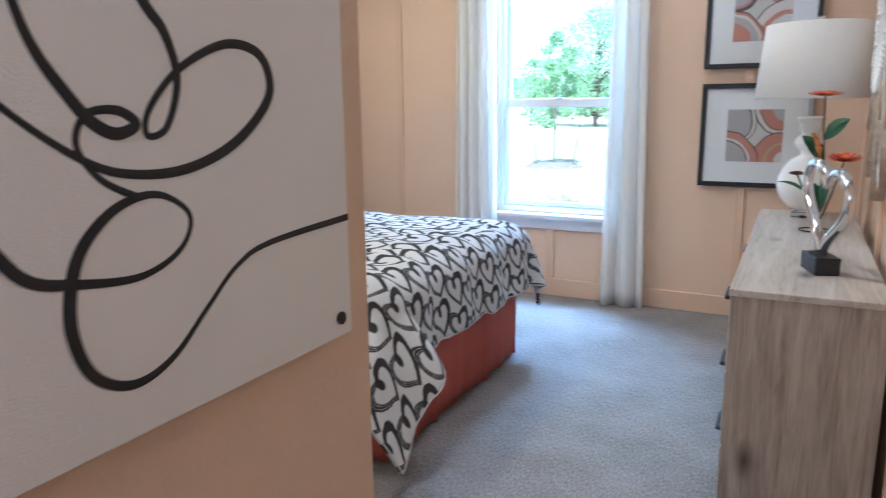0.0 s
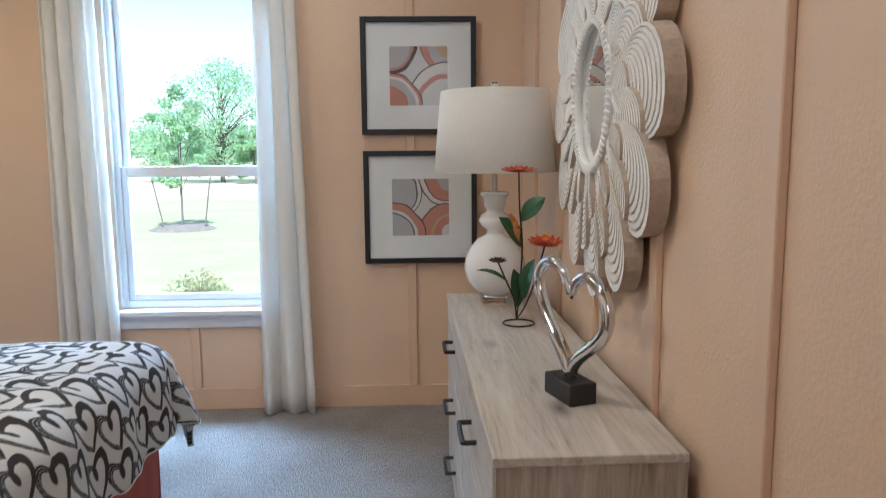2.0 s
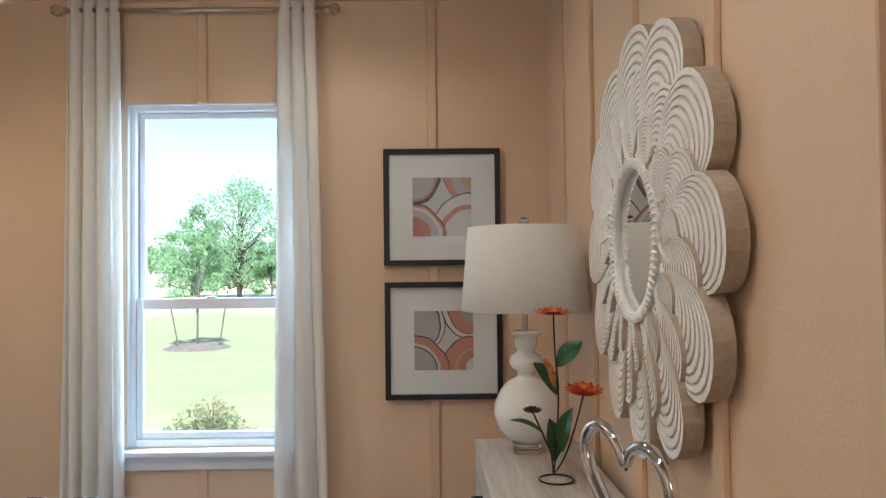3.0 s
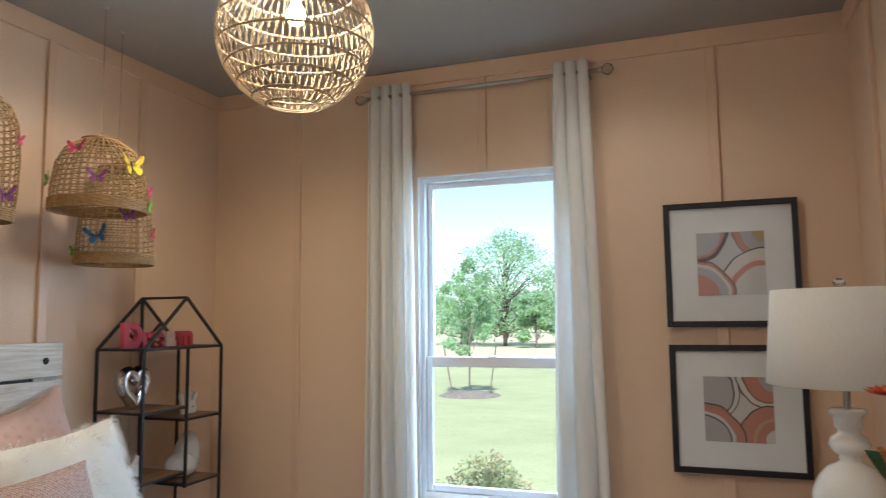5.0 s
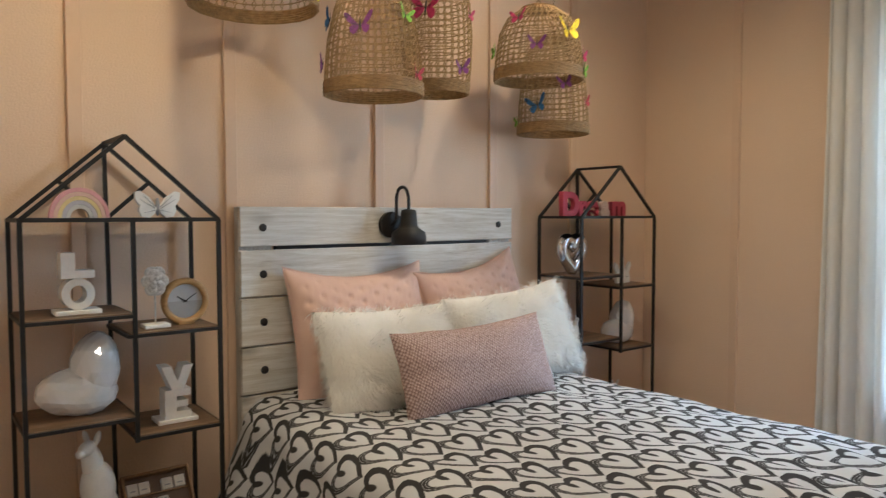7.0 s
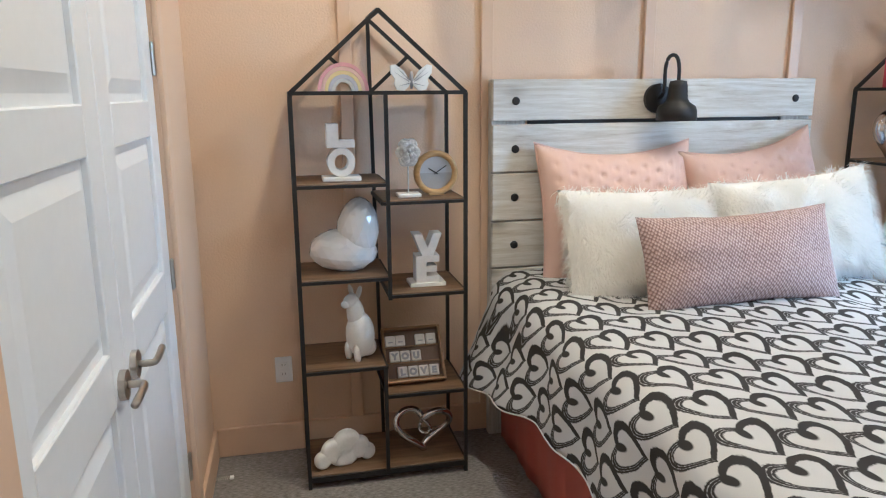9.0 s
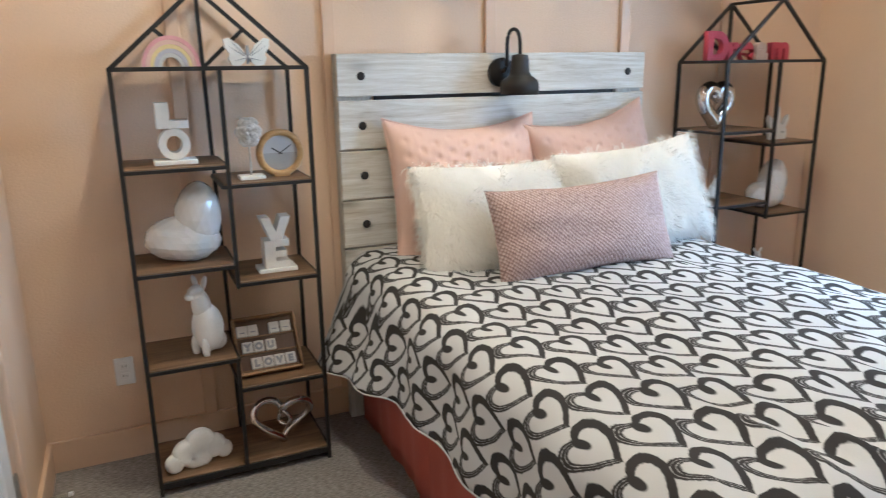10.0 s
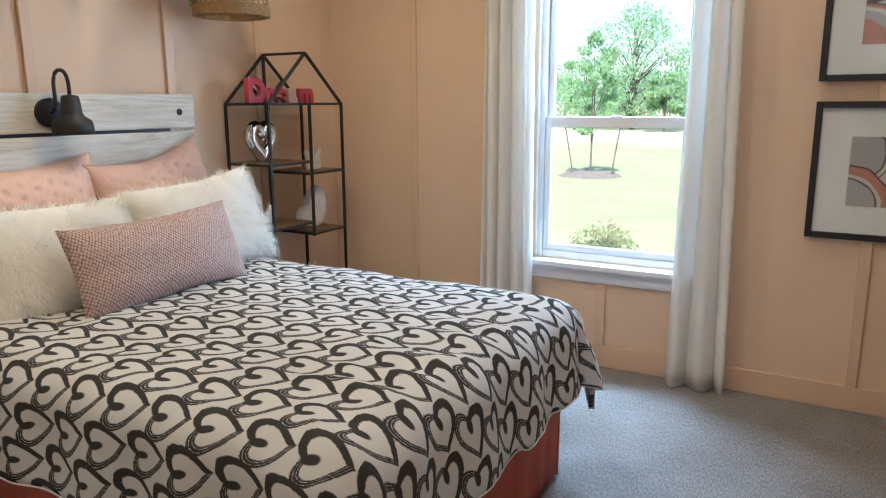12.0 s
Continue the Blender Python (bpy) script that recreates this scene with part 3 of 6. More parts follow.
def comforter():
    bm = bmesh.new()
    lay = bm.loops.layers.uv.new("cloth")
    R, step = 0.125, 0.018
    ix0, ix1, iy0, iy1 = BX0, BX1 - R, BY0 + R, BY1 - R
    foot, side = R * 1.571 + 0.225, R * 1.571 + 0.25
    na, nb = int((ix1 - ix0 + foot) / step), int((iy1 - iy0 + 2 * side) / step)
    rows, uvs = [], {}
    for i in range(na + 1):
        A = ix0 + (ix1 - ix0 + foot) * i / na
        row = []
        for j in range(nb + 1):
            B = iy0 - side + (iy1 - iy0 + 2 * side) * j / nb
            da, db = max(0, A - ix1), max(0, iy0 - B, B - iy1)
            sg = -1 if B < iy0 else 1
            cx, cy = min(A, ix1), min(max(B, iy0), iy1)
            pw = 2.5 if B > iy1 else 2.0
            s = (da ** pw + db ** pw) ** (1 / pw)
            out, down, ext = 0, 0, 0
            if s > 0:
                if s < R * 1.571:
                    out, down = R * math.sin(s / R), R * (1 - math.cos(s / R))
                else:
                    ext = (s - R * 1.571) * (1.0 + (0.32 if B < iy0 else 0.0) * math.sin(2 * math.atan2(db, da))) + (0.16 * max(0, -2.75 - A) if da == 0 else 0)
                    out, down = R + (0.10 + (0.04 if B > iy1 and da > 0 else 0.34 if B < iy0 and da > 0 else 0) + (0.30 * min(1, max(0, -2.6 - A) / 0.6) if B < iy0 else 0)) * ext, R + 0.96 * ext
            hy = math.hypot(da, db)
            ux, uy = (da / hy, sg * db / hy) if s else (0, 0)
            n1 = noise.noise((A * 3.1, B * 3.1, 0.3)) * 0.018 + noise.noise((A * 8.5, B * 8.5, 4.0)) * 0.009 + foot_folds(A, B)
            wave = 0
            if s > 0:
                along = A * 1.0 if da == 0 else (B if db == 0 else 0)
                wave = (0.016 * math.sin(along * 17 + 1.3) + 0.012 * noise.noise((A * 6, B * 6, 7))) * min(1, s / 0.3)
                if da > 0 and db > 0:
                    th = math.atan2(db, da)
                    wave += (0.035 if B < iy0 else 0.016) * math.sin(th * 6 + 0.6) * min(1, ext / 0.12) + 0.03 * min(1, ext / 0.2)
            rise = 0.016 * (1 - ((cy - 3.165) / 0.8) ** 2) if s == 0 else 0.016 * (1 - ((cy - 3.165) / 0.8) ** 2) * max(0, 1 - s / 0.1)
            p = (cx + ux * (out + wave), cy + uy * (out + wave), BTOP + rise - down + n1 * (1 if s == 0 else 0.6))
            vtx = bm.verts.new(p)
            uvs[vtx] = (A, B)
            row.append(vtx)
        rows.append(row)
    for r0, r1 in zip(rows, rows[1:]):
        for j in range(nb):
            f = bm.faces.new((r0[j], r1[j], r1[j + 1], r0[j + 1]))
            for lp in f.loops:
                lp[lay].uv = uvs[lp.vert]
    rim = [tuple(v.co) for v in rows[0][::-1]] + [tuple(r[0].co) for r in rows[1:-1]] + [tuple(v.co) for v in rows[-1]] + [tuple(r[-1].co) for r in rows[-2:0:-1]]
    th = thing("comforter", (0, 0, 0), "", "")
    ob = part("cover", bm, HEARTS, th, smooth=True)
    so = ob.modifiers.new("thick", "SOLIDIFY")
    so.thickness, so.offset = 0.022, -1
    part("hem", tube(bmesh.new(), rim, 0.0032, 5, True), HEMC, th, "stitched white hem", smooth=True)
    tagged(th, "white comforter printed with brushed black heart outlines, draped over the bed", "comforter")
comforter()


# ---- house-shaped shelves ----
def house_shelf():
    th = thing("house_shelf", (-3.35, 1.89, 0), "black metal house-shaped etagere with brown wood shelves", "shelf", "house shelves beside the bed")
    w, d, e, ap = 0.318, 0.16, 1.537, 1.822
    for sx in (-d, d):
        for sy in (-w, w):
            part("post", bar(bmesh.new(), (sx, sy, 0), (sx, sy, e)), BLACK, th)
        part("top_rail", bar(bmesh.new(), (sx, -w, e), (sx, w, e)), BLACK, th)
        for sy in (-w, w):
            part("rafter", bar(bmesh.new(), (sx, sy, e), (sx, 0, ap)), BLACK, th)
        part("bottom_rail", bar(bmesh.new(), (sx, -w, 0.035), (sx, w, 0.035)), BLACK, th)
    part("middle_post", bar(bmesh.new(), (-d, 0.02, 0.03), (-d, 0.0, ap)), BLACK, th)
    part("middle_post", bar(bmesh.new(), (d, 0.02, 0.76), (d, 0.02, e)), BLACK, th)
    part("middle_post", bar(bmesh.new(), (d, -0.005, 0.03), (d, -0.005, 0.49)), BLACK, th)
    part("ridge_bar", bar(bmesh.new(), (-d, 0, ap), (d, 0, ap)), BLACK, th)
    for sy in (-w, w):
        part("eaves_bar", bar(bmesh.new(), (-d, sy, e), (d, sy, e)), BLACK, th)
        part("roof_strut", bar(bmesh.new(), (-d, 0, e), (-d, sy * 0.5, (e + ap) / 2)), BLACK, th)
        part("side_rail", bar(bmesh.new(), (-d, sy, 0.035), (d, sy, 0.035)), BLACK, th)
    part("top_shelf", boxes((-d + 0.004, d - 0.004, -w + 0.004, w - 0.004, e - 0.004, e + 0.006)), BLACK, th)
    for z, y0, y1 in ((1.205, -w, 0.02), (0.845, -w, 0.02), (0.487, -w, 0.0), (1.135, 0.0, w), (0.773, 0.02, w), (0.362, 0.0, w), (0.045, -w, w)):
        part("shelf_board", boxes((-d + 0.003, d - 0.003, y0 + 0.003, y1 - 0.003, z - 0.008, z + 0.008), bev=0.002), SHELFWOOD, th, "brown rustic wood board")
        part("shelf_rail", bar(bmesh.new(), (d, y0, z - 0.002), (d, y1, z - 0.002), 0.006), BLACK, th)
        part("shelf_rail", bar(bmesh.new(), (-d, y0, z - 0.002), (-d, y1, z - 0.002), 0.006), BLACK, th)
        for yy in (y0, y1):
            part("cross_rail", bar(bmesh.new(), (-d, yy, z - 0.002), (d, yy, z - 0.002), 0.006), BLACK, th)
    return th


shelf_a = house_shelf()
shelf_b = copy_thing(shelf_a, pose(-3.35, 4.51, 0))


# ---- dresser ----
def dresser():
    x0, x1, y0, y1, top = -0.141, 0.289, 2.509, 4.34, 0.86
    cx, cy = (x0 + x1) / 2, (y0 + y1) / 2
    th = thing("dresser", (cx, cy, 0), "wide grey-oak laminate six-drawer dresser with black bar handles", "dresser")
    hx, hy = (x1 - x0) / 2, (y1 - y0) / 2
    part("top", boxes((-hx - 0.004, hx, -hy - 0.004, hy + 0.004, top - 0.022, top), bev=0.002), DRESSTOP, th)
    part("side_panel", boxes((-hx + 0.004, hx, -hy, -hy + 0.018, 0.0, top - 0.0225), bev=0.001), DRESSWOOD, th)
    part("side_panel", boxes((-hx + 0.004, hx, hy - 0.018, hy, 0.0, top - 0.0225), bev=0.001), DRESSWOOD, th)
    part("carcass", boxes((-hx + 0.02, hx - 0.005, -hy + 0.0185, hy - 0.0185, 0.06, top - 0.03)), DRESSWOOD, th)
    zs = [(0.075, 0.325), (0.331, 0.581), (0.587, 0.832)]
    for s0, s1 in ((-hy + 0.021, -0.003), (0.003, hy - 0.021)):
        for a, b in zs:
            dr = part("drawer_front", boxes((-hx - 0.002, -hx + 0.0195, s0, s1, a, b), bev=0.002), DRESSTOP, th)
            m, zc = (s0 + s1) / 2, (a + b) / 2 + 0.02
            hb_ = smooth_path([(-hx - 0.002, m - 0.075, zc), (-hx - 0.032, m - 0.075, zc), (-hx - 0.040, m - 0.062, zc), (-hx - 0.040, m + 0.062, zc), (-hx - 0.032, m + 0.075, zc), (-hx - 0.002, m + 0.075, zc)], 3)
            part("handle", tube(bmesh.new(), hb_, 0.008, 6), BLACK, dr, "black metal bar handle")
    th.rotation_euler = (0, 0, radians(0.8))
    return th


dresser()


# ---- pillows ----
def pillow_mesh(w, h, t, pinch=0.10, n=36, dents=None, seed=0, waist=None):
    """A stuffed cushion in the y-z plane: pointed corners, hollow edges, fullest in the middle."""
    waist = pinch if waist is None else waist
    bm = bmesh.new()
    uvl = bm.loops.layers.uv.new("cloth")
    sheets, flat = [], {}
    for side in (1, -1):
        g = []
        for i in range(n + 1):
            r = []
            for j in range(n + 1):
                u, v = -1 + 2 * i / n, -1 + 2 * j / n
                y = 0.5 * w * u * (1 - waist * (1 - v * v) * abs(u) ** 0.5)
                z = 0.5 * h * v * (1 - pinch * (1 - u * u) * abs(v) ** 0.5)
                d = 0.5 * t * (max(0, 1 - u ** 4) * max(0, 1 - v ** 4)) ** 0.6 * (0.82 + 0.18 * (1 - u * u) * (1 - v * v))
                d += 0.010 * noise.noise((u * 2 + seed, v * 2, side)) * (1 - abs(u * v))
                if dents:
                    d -= dents(u, v) * (1 - u ** 6) * (1 - v ** 6)
                vt = g_edge.get((i, j)) if side < 0 and (i in (0, n) or j in (0, n)) else None
                if vt is None:
                    vt = bm.verts.new((side * d, y, z + 0.006 * noise.noise((u * 3, v * 3, seed + 5))))
                flat[vt] = (y, z)
                r.append(vt)
            g.append(r)
        if side > 0:
            g_edge = {(i, j): g[i][j] for i in range(n + 1) for j in range(n + 1) if i in (0, n) or j in (0, n)}
        for i in range(n):
            for j in range(n):
                f = bm.faces.new((g[i][j], g[i + 1][j], g[i + 1][j + 1], g[i][j + 1]))
                for lp in f.loops:
                    lp[uvl].uv = flat[lp.vert]
    return bm


def quilt_dents(u, v):
    """Upright stitched channels with tufts set in a half-drop repeat."""
    k = u * 5.5
    cx = k % 1 - 0.5
    row = math.floor(k)
    cz = ((v * 4.2) + (0.5 if row % 2 else 0)) % 1 - 0.5
    return 0.020 * math.exp(-(cx / 0.17) ** 2 - (cz / 0.20) ** 2) + 0.006 * math.exp(-((cx - 0.5 if cx > 0 else cx + 0.5) / 0.10) ** 2) + 0.004 * noise.noise((u * 9, v * 9, 2.0))


PINK = plain("blush_quilted_cotton", (0.68, 0.46, 0.37), 0.85, vary=0.06, scale=5.0, fine=300.0, relief=0.25)
def fur_base():
    m, nt, b = nodes_of("long_white_faux_fur", 0.95)
    warp = noise_tex(nt, coords(nt), 16.0, 3.0, distort=0.8)
    strands = noise_tex(nt, coords(nt, (1, 1, 0.22)), 190.0, 3.0, distort=2.5)
    c = ramp(nt, math_node(nt, "ADD", math_node(nt, "MULTIPLY", warp, 0.4), math_node(nt, "MULTIPLY", strands, 0.6)), [(0.25, (0.86, 0.82, 0.75)), (0.5, (0.93, 0.91, 0.87))])
    link(nt, c, b.inputs["Base Color"])
    bump(nt, b, math_node(nt, "ADD", math_node(nt, "MULTIPLY", strands, 0.5), warp), 0.3, 0.012)
    return m


FURW = fur_base()


def let_light_through(m, share):
    """Mixes light that comes through into a thin material."""
    nt = m.node_tree
    b = nt.nodes["Principled BSDF"]
    tr = nt.nodes.new("ShaderNodeBsdfTranslucent")
    link(nt, b.inputs["Base Color"].links[0].from_socket, tr.inputs["Color"])
    mx = nt.nodes.new("ShaderNodeMixShader")
    mx.inputs[0].default_value = share
    link(nt, b.outputs[0], mx.inputs[1])
    link(nt, tr.outputs[0], mx.inputs[2])
    link(nt, mx.outputs[0], nt.nodes["Material Output"].inputs["Surface"])


FURLOCK = plain("white_fur_locks", (0.93, 0.91, 0.87), 0.9, vary=0.05, scale=9.0, relief=0.0)
let_light_through(FURLOCK, 0.6)


def knit_material():
    m, nt, b = nodes_of("dusty_pink_woven_knit", 0.85)
    uv = nt.nodes.new("ShaderNodeUVMap")
    uv.uv_map = "cloth"
    mp = nt.nodes.new("ShaderNodeMapping")
    mp.inputs["Rotation"].default_value = (0, 0, 0.6)
    mp.inputs["Scale"].default_value = (110, 80, 1)
    link(nt, uv.outputs[0], mp.inputs[0])
    vo = nt.nodes.new("ShaderNodeTexVoronoi")
    vo.inputs["Scale"].default_value, vo.inputs["Randomness"].default_value = 1.0, 0.25
    link(nt, mp.outputs[0], vo.inputs["Vector"])
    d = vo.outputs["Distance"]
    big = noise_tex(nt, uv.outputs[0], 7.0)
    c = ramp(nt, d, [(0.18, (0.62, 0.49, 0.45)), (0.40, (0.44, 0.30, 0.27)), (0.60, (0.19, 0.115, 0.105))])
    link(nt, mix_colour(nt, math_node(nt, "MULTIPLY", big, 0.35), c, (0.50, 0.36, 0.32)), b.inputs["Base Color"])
    bump(nt, b, math_node(nt, "SUBTRACT", 1.0, d), 0.7, 0.006)
    return m


KNIT = knit_material()


def fur_strands(surface, count, length, seed):
    """Loose tapering locks over a cushion's mesh."""
    rnd = random.Random(seed)
    me = surface.data
    bm = bmesh.new()
    polys = [p for p in me.polygons]
    wts = [p.area for p in polys]
    for p in rnd.choices(polys, wts, k=count):
        vs = [me.vertices[i].co for i in p.vertices]
        a, b = rnd.random(), rnd.random()
        c = vs[0].lerp(vs[1], a).lerp(vs[3].lerp(vs[2], a), b)
        nrm = p.normal if p.normal.x * c.x > 0 else -p.normal
        clump = Vector((noise.noise(c * 14 + Vector((seed, 0, 0))), noise.noise(c * 14 + Vector((9, seed, 0))), noise.noise(c * 14 + Vector((0, 5, seed)))))
        d = (nrm * 0.45 + clump * 0.7 + Vector((0, rnd.uniform(-0.3, 0.3), -0.55 + rnd.uniform(-0.3, 0.3)))).normalized()
        L = length * rnd.uniform(0.5, 1.15)
        side = d.cross(nrm + Vector((0.1, 0.2, 0.3))).normalized() * rnd.uniform(0.0008, 0.0018)
        m = c + d * L * 0.55 + nrm * L * 0.12
        if (side * 2).cross(m - c).dot(nrm) < 0:
            side = -side
        e = c + d * L + Vector((0, 0, -0.18 * L))
        q = [bm.verts.new(x) for x in (c - side, c + side, m + side * 0.8, m - side * 0.8, e)]
        bm.faces.new((q[0], q[1], q[2], q[3]))
        bm.faces.new((q[3], q[2], q[4]))
    return bm


def pillow(name, at, w, h, t, lean, turn, roll, mat, label, dents=None, fur=0, seed=0, piping=None, pinch=0.10, waist=None):
    th = thing(name, at, label, "pillow", "pillows on the bed")
    th.matrix_world = pose(*at) @ pose(0, 0, 0, 0, 0, turn) @ pose(0, 0, 0, 0, lean, 0) @ pose(0, 0, 0, roll, 0, 0)
    p = part("cushion", pillow_mesh(w, h, t, pinch, 60 if dents else 44, dents, seed, waist), mat, th, smooth=True)
    if fur:
        locks = fur_strands(p, fur, 0.05, seed + 3)
        me = bpy.data.meshes.new("fur")
        locks.to_mesh(me)
        locks.free()
        me.materials.append(FURLOCK)
        o = new("fur", me)
        o.parent = th
        o["label"] = "shaggy white fur"
    if piping:
        n = 24
        pts = []
        for k in range(4 * n):
            e, s = divmod(k, n)
            q = -1 + 2 * s / n
            u, v = ((q, -1), (1, q), (-q, 1), (-1, -q))[e]
            pts.append((0, 0.5 * w * u * (1 - (pinch if waist is None else waist) * (1 - v * v) * abs(u) ** 0.5), 0.5 * h * v * (1 - pinch * (1 - u * u) * abs(v) ** 0.5)))
        part("piping", tube(bmesh.new(), pts, 0.004, 5, True), piping, th, "pale seam cord", smooth=True)
    return th


pillow("quilted_pillow", (-3.33, 2.91, 1.025), 0.71, 0.63, 0.21, -13, 0, 0, PINK, "blush pink quilted pillow leaning on the headboard", quilt_dents, seed=1, piping=PINK, pinch=0.20, waist=0.07)
pillow("quilted_pillow", (-3.32, 3.58, 1.045), 0.70, 0.60, 0.21, -14, 4, 8, PINK, "blush pink quilted pillow leaning on the headboard", quilt_dents, seed=4, piping=PINK, pinch=0.22, waist=0.08)
pillow("fur_pillow", (-3.09, 2.945, 0.93), 0.75, 0.49, 0.21, -22, 3, -1, FURW, "shaggy white faux fur pillow", fur=20000, seed=7, pinch=0.08, waist=0.05)
pillow("fur_pillow", (-3.05, 3.575, 0.985), 0.71, 0.46, 0.21, -20, -4, 5, FURW, "shaggy white faux fur pillow", fur=20000, seed=12, pinch=0.11, waist=0.05)
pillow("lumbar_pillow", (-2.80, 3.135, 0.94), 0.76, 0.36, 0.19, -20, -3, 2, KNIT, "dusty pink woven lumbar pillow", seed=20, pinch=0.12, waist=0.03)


# ---- wall sconce on the headboard ----
sc = thing("barn_sconce", (-3.448, 3.128, 1.505), "matt black gooseneck barn sconce on the headboard", "wall lamp")
part("wall_plate", tube(bmesh.new(), [(0, 0, 0), (0.02, 0, 0)], 0.062, 24), BLACK, sc, smooth=False)
part("arm", tube(bmesh.new(), smooth_path([(0.02, 0, 0), (0.05, 0.005, 0.03), (0.052, 0.006, 0.13), (0.065, 0.015, 0.172), (0.09, 0.03, 0.172), (0.105, 0.037, 0.13), (0.105, 0.038, 0.05)], 6), 0.008, 10), BLACK, sc, smooth=True)
part("shade", lathe(bmesh.new(), [(0.012, 0.075), (0.034, 0.07), (0.038, 0.05), (0.042, 0.0), (0.05, -0.015), (0.076, -0.032), (0.082, -0.05), (0.084, -0.09), (0.081, -0.09), (0.078, -0.05), (0.04, -0.02), (0.0, 0.0)], 28, (0.105, 0.038, 0)), BLACK, sc, smooth=True)
part("cap_screw", lathe(bmesh.new(), [(0.0, 0.0), (0.009, 0.0), (0.009, 0.012), (0, 0.014)], 10, (0.02, 0.0, 0.05)), BLACK, sc)


# ---- hanging woven baskets ----
STRAW = plain("seagrass_straw", (0.39, 0.25, 0.11), 0.8, vary=0.35, scale=30.0, fine=200.0, relief=0.4)
STRAWDARK = plain("seagrass_band", (0.33, 0.20, 0.085), 0.82, vary=0.35, scale=40.0, fine=260.0, relief=0.6)
CORD = plain("brown_jute_cord", (0.30, 0.20, 0.11), 0.9, vary=0.2, scale=60.0)


def basket(at, profile, rows, strands, label, seed):
    """An upturned basket of open weave: rings, paired slanting strands and a dense rim band. profile: (radius, height)."""
    rnd = random.Random(seed)
    th = thing("woven_basket_pendant", at, label, "pendant shade", "baskets hanging over the bed")
    hgt = profile[-1][1]
    rows = int(rows * 1.15)
    strands = int(strands * 0.85)

    def rad(z):
        for (r0, z0), (r1, z1) in zip(profile, profile[1:]):
            if z <= z1:
                return r0 + (r1 - r0) * (z - z0) / (z1 - z0)
        return profile[-1][0]
    bm = bmesh.new()
    z0 = 0.045
    for k in range(rows + 1):
        z = z0 + (hgt - z0) * k / rows
        pts = []
        for i in range(48):
            a = 2 * math.pi * i / 48
            r = rad(z) + 0.0035 * math.sin(a * 24) + 0.003 * noise.noise((math.cos(a) * 2, math.sin(a) * 2, z * 9 + seed))
            pts.append((r * math.cos(a), r * math.sin(a), z + 0.004 * noise.noise((a * 2, z * 20, seed))))
        tube(bm, pts, 0.0030, 4, True)
    for i in range(strands):
        for sg in (-1, 1):
            pts = []
            for k in range(rows + 1):
                z = z0 + (hgt - z0) * k / rows
                a = 2 * math.pi * (i + 0.22 * sg * (1 if k % 2 else -1) + rnd.uniform(-0.07, 0.07)) / strands
                r = rad(z) + 0.003
                pts.append((r * math.cos(a), r * math.sin(a), z))
            tube(bm, pts, 0.0026, 3)
    part("weave", bm, STRAW, th, "open seagrass weave")
    bm = bmesh.new()
    for z in (0.0, 0.009, 0.018, 0.027, 0.036, 0.045):
        tube(bm, [((rad(z) + 0.004 + 0.002 * math.sin(i * 1.7 + z * 400)) * math.cos(2 * math.pi * i / 64), (rad(z) + 0.004 + 0.002 * math.sin(i * 1.7 + z * 400)) * math.sin(2 * math.pi * i / 64), z) for i in range(64)], 0.0062, 5, True)
    part("rim", bm, STRAWDARK, th, "dense braided rim")
    bm = bmesh.new()
    rt = profile[-1][0]
    for f in (1.0, 0.8, 0.6, 0.4, 0.2):
        tube(bm, [(rt * f * math.cos(2 * math.pi * i / 28), rt * f * math.sin(2 * math.pi * i / 28), hgt + 0.004 * (1 - f)) for i in range(28)], rt * 0.085 + 0.003, 4, True)
    part("crown", bm, STRAWDARK, th)
    ring = [(0, 0.018 * math.cos(2 * math.pi * i / 14), hgt + 0.024 + 0.018 * math.sin(2 * math.pi * i / 14)) for i in range(14)]
    part("loop", tube(bmesh.new(), ring, 0.003, 5, True), CORD, th)
    part("cord", tube(bmesh.new(), [(0, 0, hgt + 0.03), (0, 0, H - at[2] - 0.012)], 0.0022, 5), CORD, th, "thin brown cord")
    part("ceiling_hook", lathe(bmesh.new(), [(0, 0), (0.012, 0), (0.012, -0.008), (0.004, -0.014), (0, -0.014)], 10, (0, 0, H - at[2])), NICKEL, th)
    return th, rad


BFLY = {}
def butterfly_material(name, c):
    if name not in BFLY:
        m, nt, b = nodes_of("butterfly_" + name, 0.6)
        v = coords(nt, (1, 1, 1))
        n1, n2 = noise_tex(nt, v, 40.0, 2.0), noise_tex(nt, v, 160.0, 2.0)
        col = ramp(nt, math_node(nt, "ADD", math_node(nt, "MULTIPLY", n1, 0.7), math_node(nt, "MULTIPLY", n2, 0.3)), [(0.36, tuple(x * 0.15 for x in c)), (0.46, c), (0.7, tuple(min(1, x * 1.4 + 0.03) for x in c))])
        link(nt, col, b.inputs["Base Color"])
        BFLY[name] = m
    return BFLY[name]


BODY = plain("dark_insect_body", (0.03, 0.025, 0.02), 0.6)


def wing_outline(kind):
    if kind:
        return [(0.004, 0.0), (0.018, 0.016), (0.042, 0.046), (0.056, 0.05), (0.058, 0.038), (0.046, 0.014), (0.03, 0.0), (0.012, -0.004)]
    return [(0.004, -0.002), (0.028, -0.002), (0.04, -0.012), (0.038, -0.03), (0.026, -0.04), (0.014, -0.03), (0.006, -0.014)]


